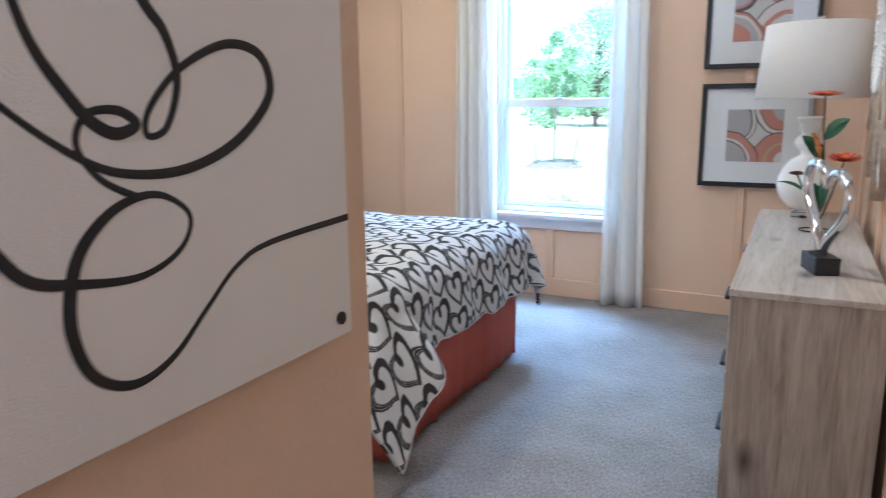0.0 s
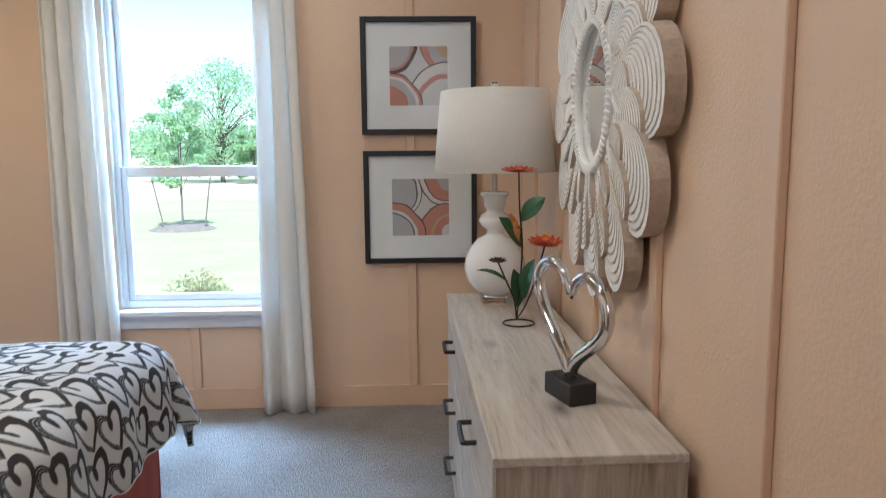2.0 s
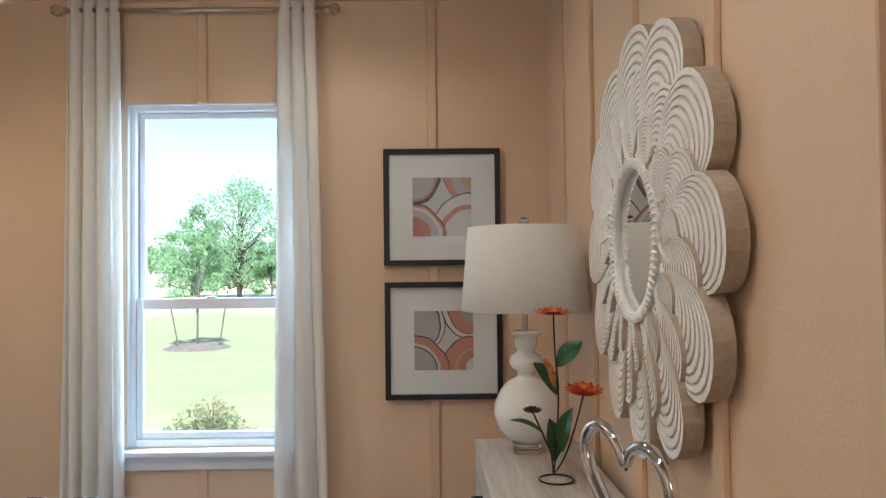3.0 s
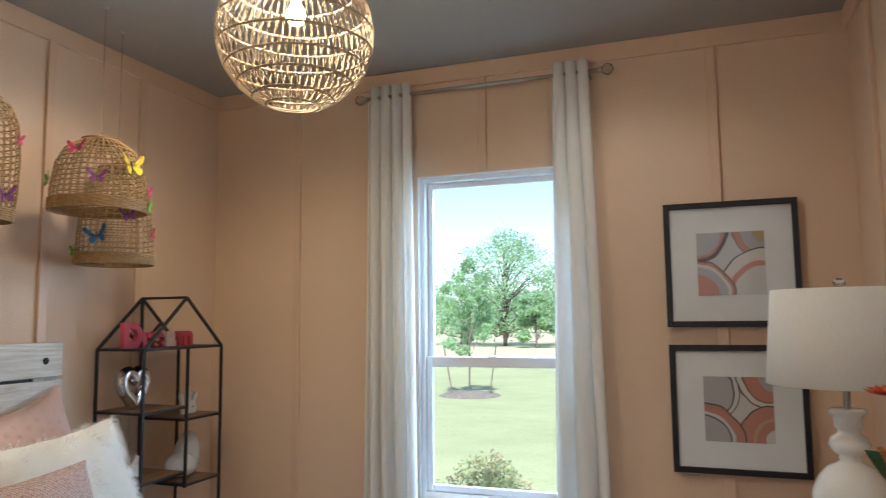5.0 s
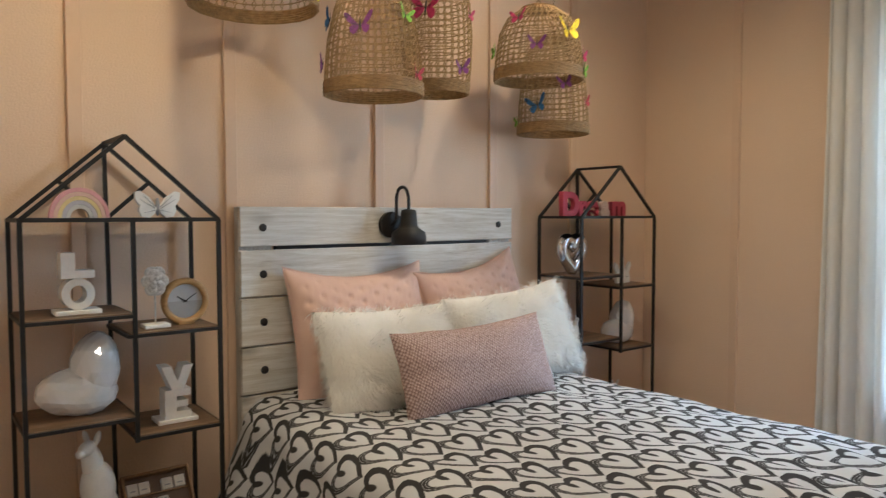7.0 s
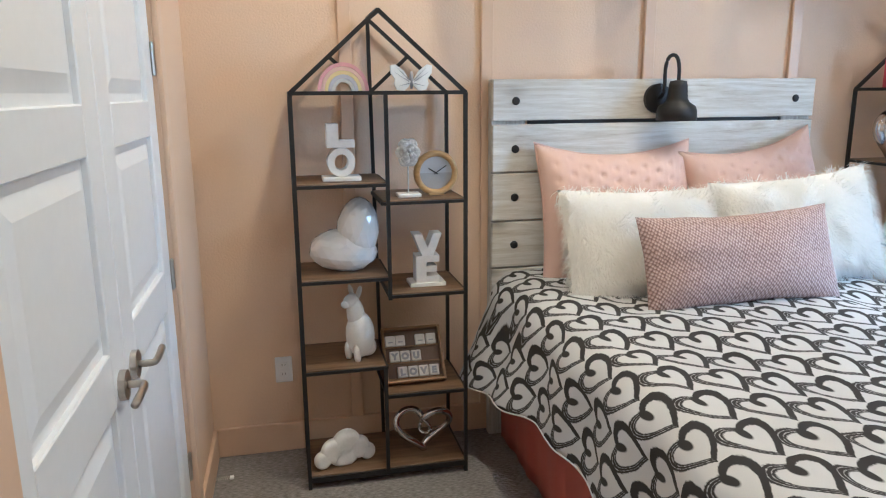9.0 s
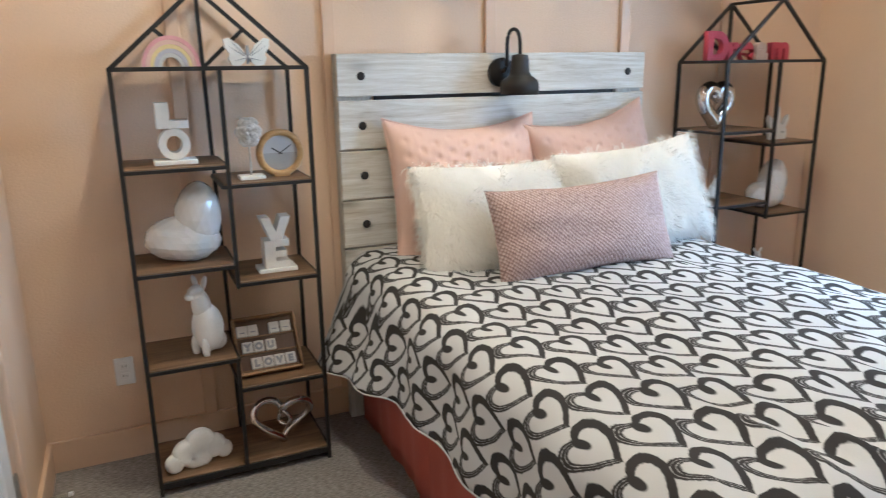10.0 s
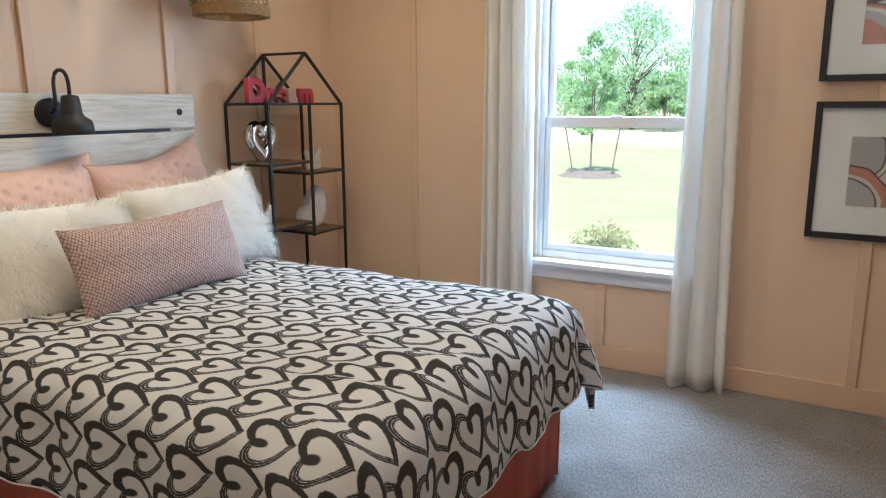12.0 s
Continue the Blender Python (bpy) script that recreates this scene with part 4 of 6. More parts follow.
def butterfly(m, mat, size, label):
    """A feather butterfly: four curved wings and a body, flat in its x-y plane before m."""
    th = new("butterfly")
    th.matrix_world = m @ Matrix.Scale(size * 0.8, 4)
    tagged(th, label, "butterfly", "butterflies on the baskets")
    for s in (-1, 1):
        for k in (1, 0):
            o = wing_outline(k)
            bm = bmesh.new()
            lo = [bm.verts.new((s * x, y, 0.35 * x + 0.002)) for x, y in o]
            hi = [bm.verts.new((s * x, y, 0.35 * x + 0.0035)) for x, y in o]
            bm.faces.new(lo)
            bm.faces.new(hi[::-1])
            for i in range(len(o)):
                bm.faces.new((lo[i], lo[(i + 1) % len(o)], hi[(i + 1) % len(o)], hi[i]))
            part("wing", bm, mat, th)
    part("body", tube(bmesh.new(), [(0, 0.022, 0.003), (0, 0.012, 0.004), (0, -0.012, 0.004), (0, -0.028, 0.002)], [0.002, 0.0035, 0.003, 0.001], 6), BODY, th, smooth=True)
    for s in (-1, 1):
        part("feeler", tube(bmesh.new(), [(0, 0.022, 0.003), (s * 0.01, 0.042, 0.008)], 0.0006, 3), BODY, th)


COL = {"magenta": (0.45, 0.02, 0.10), "purple": (0.17, 0.025, 0.17), "blue": (0.015, 0.11, 0.28), "orange": (0.62, 0.22, 0.02), "pink": (0.55, 0.06, 0.15), "green": (0.20, 0.42, 0.03), "yellow": (0.85, 0.62, 0.02), "red": (0.45, 0.03, 0.05)}
BASKETS = [
    ((-3.21, 2.365, 2.345), [(0.235, 0), (0.24, 0.1), (0.235, 0.3), (0.20, 0.42), (0.13, 0.50)], 14, 46, "round deep seagrass basket hung upside down with silk butterflies", [("pink", 8, 0.12, 1.25), ("green", 62, 0.2, 1.2), ("yellow", 74, 0.03, 0.9), ("blue", 120, 0.2, 1.0)]),
    ((-3.15, 2.86, 2.05), [(0.20, 0), (0.20, 0.08), (0.187, 0.22), (0.155, 0.36), (0.118, 0.45), (0.092, 0.53), (0.075, 0.62)], 17, 44, "bottle-shaped seagrass basket hung upside down with silk butterflies", [("purple", -12, 0.24, 1.25), ("orange", -55, 0.43, 1.0), ("blue", 10, 0.53, 1.05), ("green", 48, 0.30, 0.9), ("blue", -88, 0.30, 1.1), ("purple", -84, 0.12, 0.9), ("red", 58, 0.07, 0.8)]),
    ((-3.32, 3.32, 2.125), [(0.14, 0), (0.155, 0.12), (0.16, 0.28), (0.15, 0.42), (0.125, 0.50), (0.08, 0.535)], 15, 34, "barrel-shaped seagrass basket hung upside down with silk butterflies", [("magenta", -20, 0.36, 1.7), ("purple", 40, 0.10, 1.0), ("pink", 60, 0.35, 0.8)]),
    ((-3.13, 3.80, 2.215), [(0.212, 0), (0.21, 0.1), (0.19, 0.22), (0.15, 0.30), (0.08, 0.345)], 11, 44, "dome-shaped seagrass basket hung upside down with silk butterflies", [("purple", -12, 0.13, 0.95), ("yellow", 32, 0.20, 1.4), ("magenta", -42, 0.27, 1.0), ("green", -88, 0.13, 0.9), ("magenta", 62, 0.10, 0.9), ("green", 66, 0.03, 0.9)]),
    ((-3.29, 4.07, 1.985), [(0.185, 0), (0.18, 0.14), (0.165, 0.30), (0.14, 0.42), (0.09, 0.5)], 14, 36, "bucket-shaped seagrass basket hung upside down with silk butterflies", [("blue", -35, 0.13, 1.25), ("purple", 8, 0.24, 1.0), ("green", -85, 0.06, 0.8), ("red", 50, 0.15, 0.8)]),
]
for i, (at, prof, rows, strands, label, flies) in enumerate(BASKETS):
    th, rad = basket(at, prof, rows, strands, label, i + 1)
    for col, ang, z, size in flies:
        # angle 0 faces the bed's foot and the walk; the wings lie on the weave
        a = radians(ang - 35)
        r = rad(z) + 0.010
        slope = math.degrees(math.atan2(rad(z - 0.03) - rad(z + 0.03), 0.06))
        m = pose(at[0] + r * math.cos(a), at[1] + r * math.sin(a), at[2] + z) @ pose(0, 0, 0, 0, 0, math.degrees(a) + 90) @ pose(0, 0, 0, 90 - slope, 0, 0) @ pose(0, 0, 0, 0, 0, (i * 37 + int(ang)) % 40 - 20)
        butterfly(m, butterfly_material(col, COL[col]), size, col + " silk butterfly clipped to a seagrass basket")


# ---- globe pendant ----
RATTAN = plain("bleached_rattan", (0.40, 0.31, 0.20), 0.7, vary=0.15, scale=30.0, fine=160.0, relief=0.3)
gp = thing("rattan_globe_pendant", (-1.67, 3.2, 2.64), "lit bleached rattan globe pendant with open weave", "pendant lamp")
GR = 0.258
def globe_pt(th, ph, r=GR):
    return (r * math.sin(th) * math.cos(ph), r * math.sin(th) * math.sin(ph), r * math.cos(th))
LATS = [0.30, 0.62, 0.92, 1.20, 1.48, 1.76, 2.04, 2.32, 2.60, 2.80]
for th_ in LATS:
    part("hoop", tube(bmesh.new(), [globe_pt(th_ + 0.03 * math.sin(p * 2 * math.pi / 56 + th_ * 5), 2 * math.pi * p / 56) for p in range(56)], 0.0042, 6, True), RATTAN, gp, smooth=True)
bm = bmesh.new()
rnd = random.Random(5)
for a, b in zip(LATS, LATS[1:]):
    cnt = int(34 + 90 * math.sin((a + b) / 2))
    for k in range(cnt):
        p0 = 2 * math.pi * (k + rnd.uniform(-0.2, 0.2)) / cnt
        lean = (0.5 if k % 2 else -0.25) * 2 * math.pi / cnt * 1.4
        tube(bm, [globe_pt(a, p0, GR + 0.004), globe_pt((a + b) / 2, p0 + lean / 2, GR + 0.002), globe_pt(b, p0 + lean, GR + 0.004)], 0.0018, 3)
part("weave", bm, RATTAN, gp, "slanted rattan weave")
part("cord", tube(bmesh.new(), [(0, 0, 0.16), (0, 0, H - 2.64 - 0.02)], 0.004, 6), BLACK, gp)
part("canopy", lathe(bmesh.new(), [(0, 0), (0.06, 0), (0.06, -0.016), (0.02, -0.03), (0, -0.03)], 24, (0, 0, H - 2.64)), NICKEL, gp)
part("socket", lathe(bmesh.new(), [(0, 0.20), (0.02, 0.19), (0.024, 0.15), (0.024, 0.125), (0, 0.125)], 16), BLACK, gp)


def glow(name, c, strength):
    m, nt, b = nodes_of(name, 0.4)
    b.inputs["Base Color"].default_value = (*c, 1)
    b.inputs["Emission Color"].default_value = (*c, 1)
    b.inputs["Emission Strength"].default_value = strength
    return m


BULB = glow("lit_bulb_glass", (1.0, 0.82, 0.55), 12.0)
bulb = part("bulb", lathe(bmesh.new(), [(0.014, 0.125), (0.016, 0.11), (0.03, 0.085), (0.032, 0.065), (0.022, 0.04), (0, 0.03)], 18), BULB, gp, "glowing pear-shaped bulb", smooth=True)
bulb.visible_shadow = False
LENS = glow("lit_downlight_lens", (1.0, 0.86, 0.66), 7.0)
# fittings for the beams above; all but the second are unseen, assumed ones
for cx, cy in ((-2.62, 3.78), (-0.79, 4.33), (-2.62, 2.05), (-0.68, 2.2)):
    dl = thing("recessed_downlight", (cx, cy, H), "lit round recessed ceiling downlight with white trim", "downlight", "ceiling downlights")
    part("trim_ring", lathe(bmesh.new(), [(0.055, -0.002), (0.06, -0.006), (0.085, -0.006), (0.09, -0.001)], 28), WHITE, dl)
    part("lens", lathe(bmesh.new(), [(0, -0.003), (0.054, -0.003)], 24), LENS, dl, "glowing lens")


# ceiling air vent
cv_ = thing("ceiling_vent", (-0.279, 4.44, H), "white metal ceiling air vent with dark slots", "air vent")
part("frame", boxes((-0.165, 0.165, -0.115, -0.085, -0.008, 0), (-0.165, 0.165, 0.085, 0.115, -0.008, 0), (-0.165, -0.135, -0.085, 0.085, -0.008, 0), (0.135, 0.165, -0.085, 0.085, -0.008, 0), bev=0.002), WHITE, cv_)
# black sheet in place of the shaded duct depth behind the slats
part("backing", boxes((-0.135, 0.135, -0.085, 0.085, -0.0015, -0.0005)), BLACK, cv_, "black sheet for the dark behind the slats")
for k in range(14):
    x = -0.126 + 0.0194 * k
    part("slat", boxes((x - 0.0045, x + 0.0045, -0.085, 0.085, -0.007, -0.002)), WHITE, cv_)


# ---- framed prints ----
def art_material(name, circles, ground):
    """Flat paint: nested arcs round four corners. circles: (y, z, [(radius, colour), ...])."""
    m, nt, b = nodes_of(name, 0.6)
    v = coords(nt, (1, 1, 1))
    sep = nt.nodes.new("ShaderNodeSeparateXYZ")
    link(nt, v, sep.inputs[0])
    wob = math_node(nt, "MULTIPLY", math_node(nt, "SUBTRACT", noise_tex(nt, v, 9.0, 1.0), 0.5), 0.035)
    c = ground
    for cx, cz, rings in circles:
        dx = math_node(nt, "SUBTRACT", sep.outputs[0], cx)
        dz = math_node(nt, "SUBTRACT", sep.outputs[2], cz)
        d = math_node(nt, "ADD", math_node(nt, "SQRT", math_node(nt, "ADD", math_node(nt, "MULTIPLY", dx, dx), math_node(nt, "MULTIPLY", dz, dz))), wob)
        for r, col in sorted(rings, reverse=True):
            s = math_node(nt, "MULTIPLY", math_node(nt, "SUBTRACT", r, d), 400.0)
            s.node.use_clamp = True
            c = mix_colour(nt, s, c, col)
    grain = noise_tex(nt, v, 220.0, 2.0)
    c = mix_colour(nt, math_node(nt, "MULTIPLY", grain, 0.15), c, (0.5, 0.45, 0.4))
    link(nt, c, b.inputs["Base Color"])
    return m


DK, GY, CORAL, LT, CREAM, ROSE, OCH = (0.07, 0.04, 0.04), (0.42, 0.40, 0.39), (0.50, 0.20, 0.135), (0.62, 0.59, 0.55), (0.66, 0.60, 0.53), (0.45, 0.22, 0.19), (0.50, 0.34, 0.16)
ART1 = art_material("print_of_coral_arcs", [(-0.165, 0.165, [(0.155, DK), (0.135, ROSE), (0.118, GY)]), (0.165, 0.165, [(0.152, DK), (0.148, CORAL), (0.115, GY), (0.06, OCH)]), (0.165, -0.165, [(0.245, DK), (0.238, CREAM), (0.185, CORAL), (0.155, LT)]), (-0.165, -0.165, [(0.185, DK), (0.178, CORAL), (0.165, CREAM), (0.15, GY), (0.11, CORAL)])], (0.55, 0.52, 0.49))
ART2 = art_material("print_of_grey_and_coral_arcs", [(-0.165, 0.085, [(0.175, DK), (0.169, LT), (0.150, DK), (0.142, GY)]), (0.165, 0.165, [(0.170, DK), (0.163, CREAM), (0.140, DK), (0.134, CORAL), (0.07, GY)]), (0.175, -0.15, [(0.185, DK), (0.178, CORAL), (0.115, OCH), (0.098, CORAL), (0.05, LT)]), (-0.165, -0.165, [(0.195, DK), (0.188, CORAL), (0.150, LT), (0.135, DK), (0.128, GY)])], (0.58, 0.55, 0.52))
MATBOARD = plain("white_mat_board", (0.78, 0.77, 0.75), 0.8, vary=0.02, scale=5.0, relief=0.08)
PGLASS, _nt, _b = nodes_of("picture_glass", 0.03)
_b.inputs["Transmission Weight"].default_value, _b.inputs["IOR"].default_value = 1.0, 1.15
def framed_print(at, art, label):
    th = thing("framed_print", at, label, "picture", "framed prints on the window wall")
    h, w = 0.328, 0.03
    part("frame", boxes((-h, -h + w, -0.026, 0, -h, h), (h - w, h, -0.026, 0, -h, h), (-h + w, h - w, -0.026, 0, h - w, h), (-h + w, h - w, -0.026, 0, -h, -h + w), bev=0.002), BLACKFRAME, th, "black wooden frame")
    part("mat", boxes((-h + w - 0.002, h - w + 0.002, -0.010, -0.001, -h + w - 0.002, h - w + 0.002)), MATBOARD, th, "wide white mat")
    part("print", boxes((-0.165, 0.165, -0.0125, -0.0105, -0.165, 0.165)), art, th, "abstract arcs in coral, grey and cream")
    g = part("glazing", boxes((-h + w - 0.002, h - w + 0.002, -0.019, -0.017, -h + w - 0.002, h - w + 0.002)), PGLASS, th)
    g.visible_shadow = False
    th.rotation_euler = (0, 0, 0)
framed_print((-0.277, YF - BT - 0.001, 1.957), ART1, "black framed abstract print of coral and grey arcs with white mat")
framed_print((-0.275, YF - BT - 0.001, 1.208), ART2, "black framed abstract print of grey discs and coral arcs")


# ---- canvases in the entry ----
CANVAS = plain("white_canvas_weave", (0.80, 0.76, 0.69), 0.85, vary=0.02, scale=3.0, fine=400.0, relief=0.3)
INK = plain("black_line_paint", (0.012, 0.011, 0.012), 0.6, vary=0.2)
cv = thing("line_art_panel", (AX, 0.50, 1.70), "large white panel with one looping black line", "wall art")
part("panel", boxes((0.012, 0.026, -0.60, 0.60, -0.62, 0.60), bev=0.002), CANVAS, cv)
part("batten", boxes((0.0, 0.0115, -0.50, 0.50, -0.40, 0.40)), WHITE, cv)
for y in (-0.57, 0.57):
    for z in (-0.59, 0.57):
        part("standoff", tube(bmesh.new(), [(0.0, y, z), (0.030, y, z)], 0.010, 14), BLACK, cv, "black round standoff screw")


# ---- things on the dresser ----
DT = 0.8605
lp = thing("table_lamp", (0.045, 4.12, DT), "white glazed gourd lamp with a white drum shade", "lamp")
ACRYL, _nt, _b = nodes_of("clear_acrylic", 0.04)
_b.inputs["Transmission Weight"].default_value, _b.inputs["IOR"].default_value = 1.0, 1.3
part("foot", boxes((-0.055, 0.055, -0.055, 0.055, 0, 0.03), bev=0.004), ACRYL, lp, "clear acrylic block foot")
part("foot_plate", lathe(bmesh.new(), [(0, 0.0305), (0.06, 0.0305), (0.06, 0.04), (0, 0.04)], 28), CHROME, lp)
part("base", lathe(bmesh.new(), [(0.05, 0.0405), (0.085, 0.06), (0.118, 0.10), (0.133, 0.155), (0.128, 0.20), (0.105, 0.25), (0.075, 0.285), (0.04, 0.302), (0.033, 0.31), (0.037, 0.318), (0.033, 0.326), (0.058, 0.342), (0.069, 0.365), (0.06, 0.388), (0.036, 0.405), (0.036, 0.415), (0.046, 0.43), (0.047, 0.455), (0.05, 0.468), (0.062, 0.475), (0.063, 0.485), (0.055, 0.49), (0, 0.49)], 40), CERAMIC, lp, "white glazed gourd body", smooth=True)
part("stem", tube(bmesh.new(), [(0, 0, 0.49), (0, 0, 0.60)], 0.012, 14), NICKEL, lp)
def linen_shade():
    m, nt, b = nodes_of("white_linen_shade", 0.9)
    t1 = noise_tex(nt, coords(nt, (300, 300, 40)), 1.0, 2.0)
    c = ramp(nt, t1, [(0.3, (0.90, 0.88, 0.83)), (0.7, (0.95, 0.93, 0.89))])
    link(nt, c, b.inputs["Base Color"])
    bump(nt, b, t1, 0.2, 0.002)
    tr = nt.nodes.new("ShaderNodeBsdfTranslucent")
    link(nt, c, tr.inputs["Color"])
    mx = nt.nodes.new("ShaderNodeMixShader")
    mx.inputs[0].default_value = 0.34
    link(nt, b.outputs[0], mx.inputs[1])
    link(nt, tr.outputs[0], mx.inputs[2])
    link(nt, mx.outputs[0], nt.nodes["Material Output"].inputs["Surface"])
    return m
part("shade", lathe(bmesh.new(), [(0.258, 0.575), (0.262, 0.577), (0.232, 0.915), (0.228, 0.917), (0.226, 0.913), (0.255, 0.577), (0.258, 0.575)], 56), linen_shade(), lp, "white linen drum shade", smooth=True)
bm = bmesh.new()
for k in range(3):
    a = 2 * math.pi * k / 3
    tube(bm, [(0, 0, 0.905), (0.227 * math.cos(a), 0.227 * math.sin(a), 0.905)], 0.002, 4)
part("spider", bm, NICKEL, lp)
part("harp", tube(bmesh.new(), smooth_path([(0, -0.02, 0.6), (0, -0.055, 0.70), (0, -0.03, 0.88), (0, 0, 0.905), (0, 0.03, 0.88), (0, 0.055, 0.70), (0, 0.02, 0.6)], 5), 0.002, 4), NICKEL, lp)
part("finial", lathe(bmesh.new(), [(0, 0.907), (0.008, 0.91), (0.008, 0.92), (0.02, 0.93), (0.022, 0.942), (0.012, 0.956), (0, 0.958)], 12), CRYSTAL, lp, "clear crystal finial")

# heart sculpture
hs = thing("heart_sculpture", (0.115, 2.875, DT), "polished chrome open heart on a black block", "sculpture")
hs.rotation_euler = (0, 0, radians(-72))
part("plinth", boxes((-0.07, 0.07, -0.04, 0.04, 0, 0.058), bev=0.003), BLACKFRAME, hs, "gloss black block base")
hp = []
for k in range(64):
    t = 2 * math.pi * k / 64
    x = 0.0098 * 16 * math.sin(t) ** 3
    z = 0.0098 * (13 * math.cos(t) - 5 * math.cos(2 * t) - 2 * math.cos(3 * t) - math.cos(4 * t))
    hp.append((x, 0.012 * math.sin(t), 0.235 + z * 0.97 - 0.14 * x))
part("heart_loop", tube(bmesh.new(), hp, [0.0125 + 0.007 * abs(math.sin(math.pi * k / 64)) for k in range(64)], 14, True, 1.0, (0, 1, 0)), CHROME, hs, "polished chrome heart ring", smooth=True)
part("neck", tube(bmesh.new(), [(0, 0, 0.058), (0, 0, 0.075)], [0.02, 0.015], 14), BLACKFRAME, hs)

# metal flowers
LEAFG = plain("painted_green_leaf", (0.035, 0.10, 0.045), 0.3, 0.3, vary=0.3, scale=20.0, relief=0.1)
STEMC = plain("dark_bronze_wire", (0.05, 0.03, 0.022), 0.4, 0.6)
def petal_material():
    m, nt, b = nodes_of("painted_red_orange_petal", 0.35, 0.3)
    n1 = noise_tex(nt, coords(nt), 45.0, 2.0)
    link(nt, ramp(nt, n1, [(0.3, (0.25, 0.012, 0.012)), (0.5, (0.55, 0.05, 0.02)), (0.7, (0.75, 0.25, 0.03))]), b.inputs["Base Color"])
    return m
PETAL = petal_material()
PETALDK = plain("dark_maroon_petal", (0.05, 0.012, 0.012), 0.4, 0.2, vary=0.3)
fl = thing("metal_flower_ornament", (0.095, 3.715, DT), "painted metal flowers with green leaves and a butterfly on wire stems", "ornament")
part("ring_base", tube(bmesh.new(), [(0.06 * math.cos(2 * math.pi * i / 32), 0.06 * math.sin(2 * math.pi * i / 32), 0.004) for i in range(32)], 0.0035, 6, True), STEMC, fl)
def stem(pts):
    part("stem", tube(bmesh.new(), smooth_path(pts, 6), 0.0032, 6), STEMC, fl)
stem([(0.0, 0.06, 0.004), (0.005, 0.03, 0.1), (0.012, 0.0, 0.3), (0.0, -0.01, 0.45), (-0.005, -0.02, 0.585)])
stem([(0.0, 0.06, 0.004), (0.03, 0.0, 0.08), (0.06, -0.05, 0.2), (0.09, -0.06, 0.32)])
stem([(0.0, 0.06, 0.004), (-0.015, 0.02, 0.09), (-0.05, -0.02, 0.17), (-0.085, -0.03, 0.25)])
def blossom(at, r, tilt, mat, n=13):
    bm = bmesh.new()
    for lay, (s, up) in enumerate(((1.0, 0.35), (0.72, 0.7), (0.45, 1.1))):
        for k in range(n):
            a = 2 * math.pi * (k + 0.5 * lay) / n
            ca, sa = math.cos(a), math.sin(a)
            R, w = r * s, r * s * 0.2
            prof = [(0.08, 0.3, 0.0), (0.45, 1.0, 0.25), (0.8, 0.8, 0.6), (1.0, 0.0, 1.0)]
            L = [(R * f * ca - w * g * sa, R * f * sa + w * g * ca, R * up * h * 0.5) for f, g, h in prof]
            Rr = [(R * f * ca + w * g * sa, R * f * sa - w * g * ca, R * up * h * 0.5) for f, g, h in prof[:-1]]
            vs = [bm.verts.new(p) for p in L] + [bm.verts.new(p) for p in Rr[::-1]]
            bm.faces.new(vs)
    bl = part("blossom", bm, mat, fl)
    so = bl.modifiers.new("thick", "SOLIDIFY")
    so.thickness = 0.0012
    bl.matrix_local = pose(*at, tilt, 0, 0)
blossom((-0.005, -0.02, 0.585), 0.068, 8, PETAL)
blossom((0.09, -0.06, 0.32), 0.068, 14, PETAL)
blossom((-0.085, -0.03, 0.25), 0.036, 10, PETALDK, 11)
def leaf(at, rot, L, w):
    L, w = L * 1.15, w * 1.3
    bm = bmesh.new()
    n = 7
    rows = []
    for i in range(n + 1):
        s = i / n
        ww = w * math.sin(math.pi * min(1, s * 0.97 + 0.03)) ** 0.8
        rows.append([bm.verts.new((x * ww, s * L, 0.25 * abs(x) * ww + 0.12 * L * math.sin(s * 2.4))) for x in (-1, 0, 1)])
    for a, b in zip(rows, rows[1:]):
        for k in (0, 1):
            bm.faces.new((a[k], a[k + 1], b[k + 1], b[k]))
    o = part("leaf", bm, LEAFG, fl, "glossy dark green leaf")
    so = o.modifiers.new("thick", "SOLIDIFY")
    so.thickness = 0.0015
    o.matrix_local = pose(*at, *rot)
leaf((0.008, 0.0, 0.40), (55, 35, -55), 0.11, 0.028)
leaf((0.012, 0.0, 0.30), (60, -30, 55), 0.13, 0.03)
leaf((-0.045, -0.02, 0.17), (15, 0, 80), 0.11, 0.026)
leaf((0.0, 0.03, 0.06), (75, 0, 30), 0.13, 0.028)
leaf((0.02, 0.0, 0.10), (75, 10, -60), 0.14, 0.028)
bw = part("butterfly_wing", slab(bmesh.new(), [(0, 0), (-0.02, 0.03), (-0.045, 0.085), (-0.03, 0.09), (-0.008, 0.06), (0.004, 0.02)], 0.0015, 1), butterfly_material("monarch", (0.42, 0.15, 0.02)), fl, "orange and black butterfly wing")
bw.location = (0.0, -0.01, 0.34)
bw2 = part("butterfly_wing", slab(bmesh.new(), [(0, 0), (-0.02, 0.01), (-0.04, 0.045), (-0.028, 0.055), (-0.01, 0.04)], 0.0015, 1), butterfly_material("monarch", (0.42, 0.15, 0.02)), fl, "orange and black butterfly wing")
bw2.location = (0.004, -0.014, 0.32)


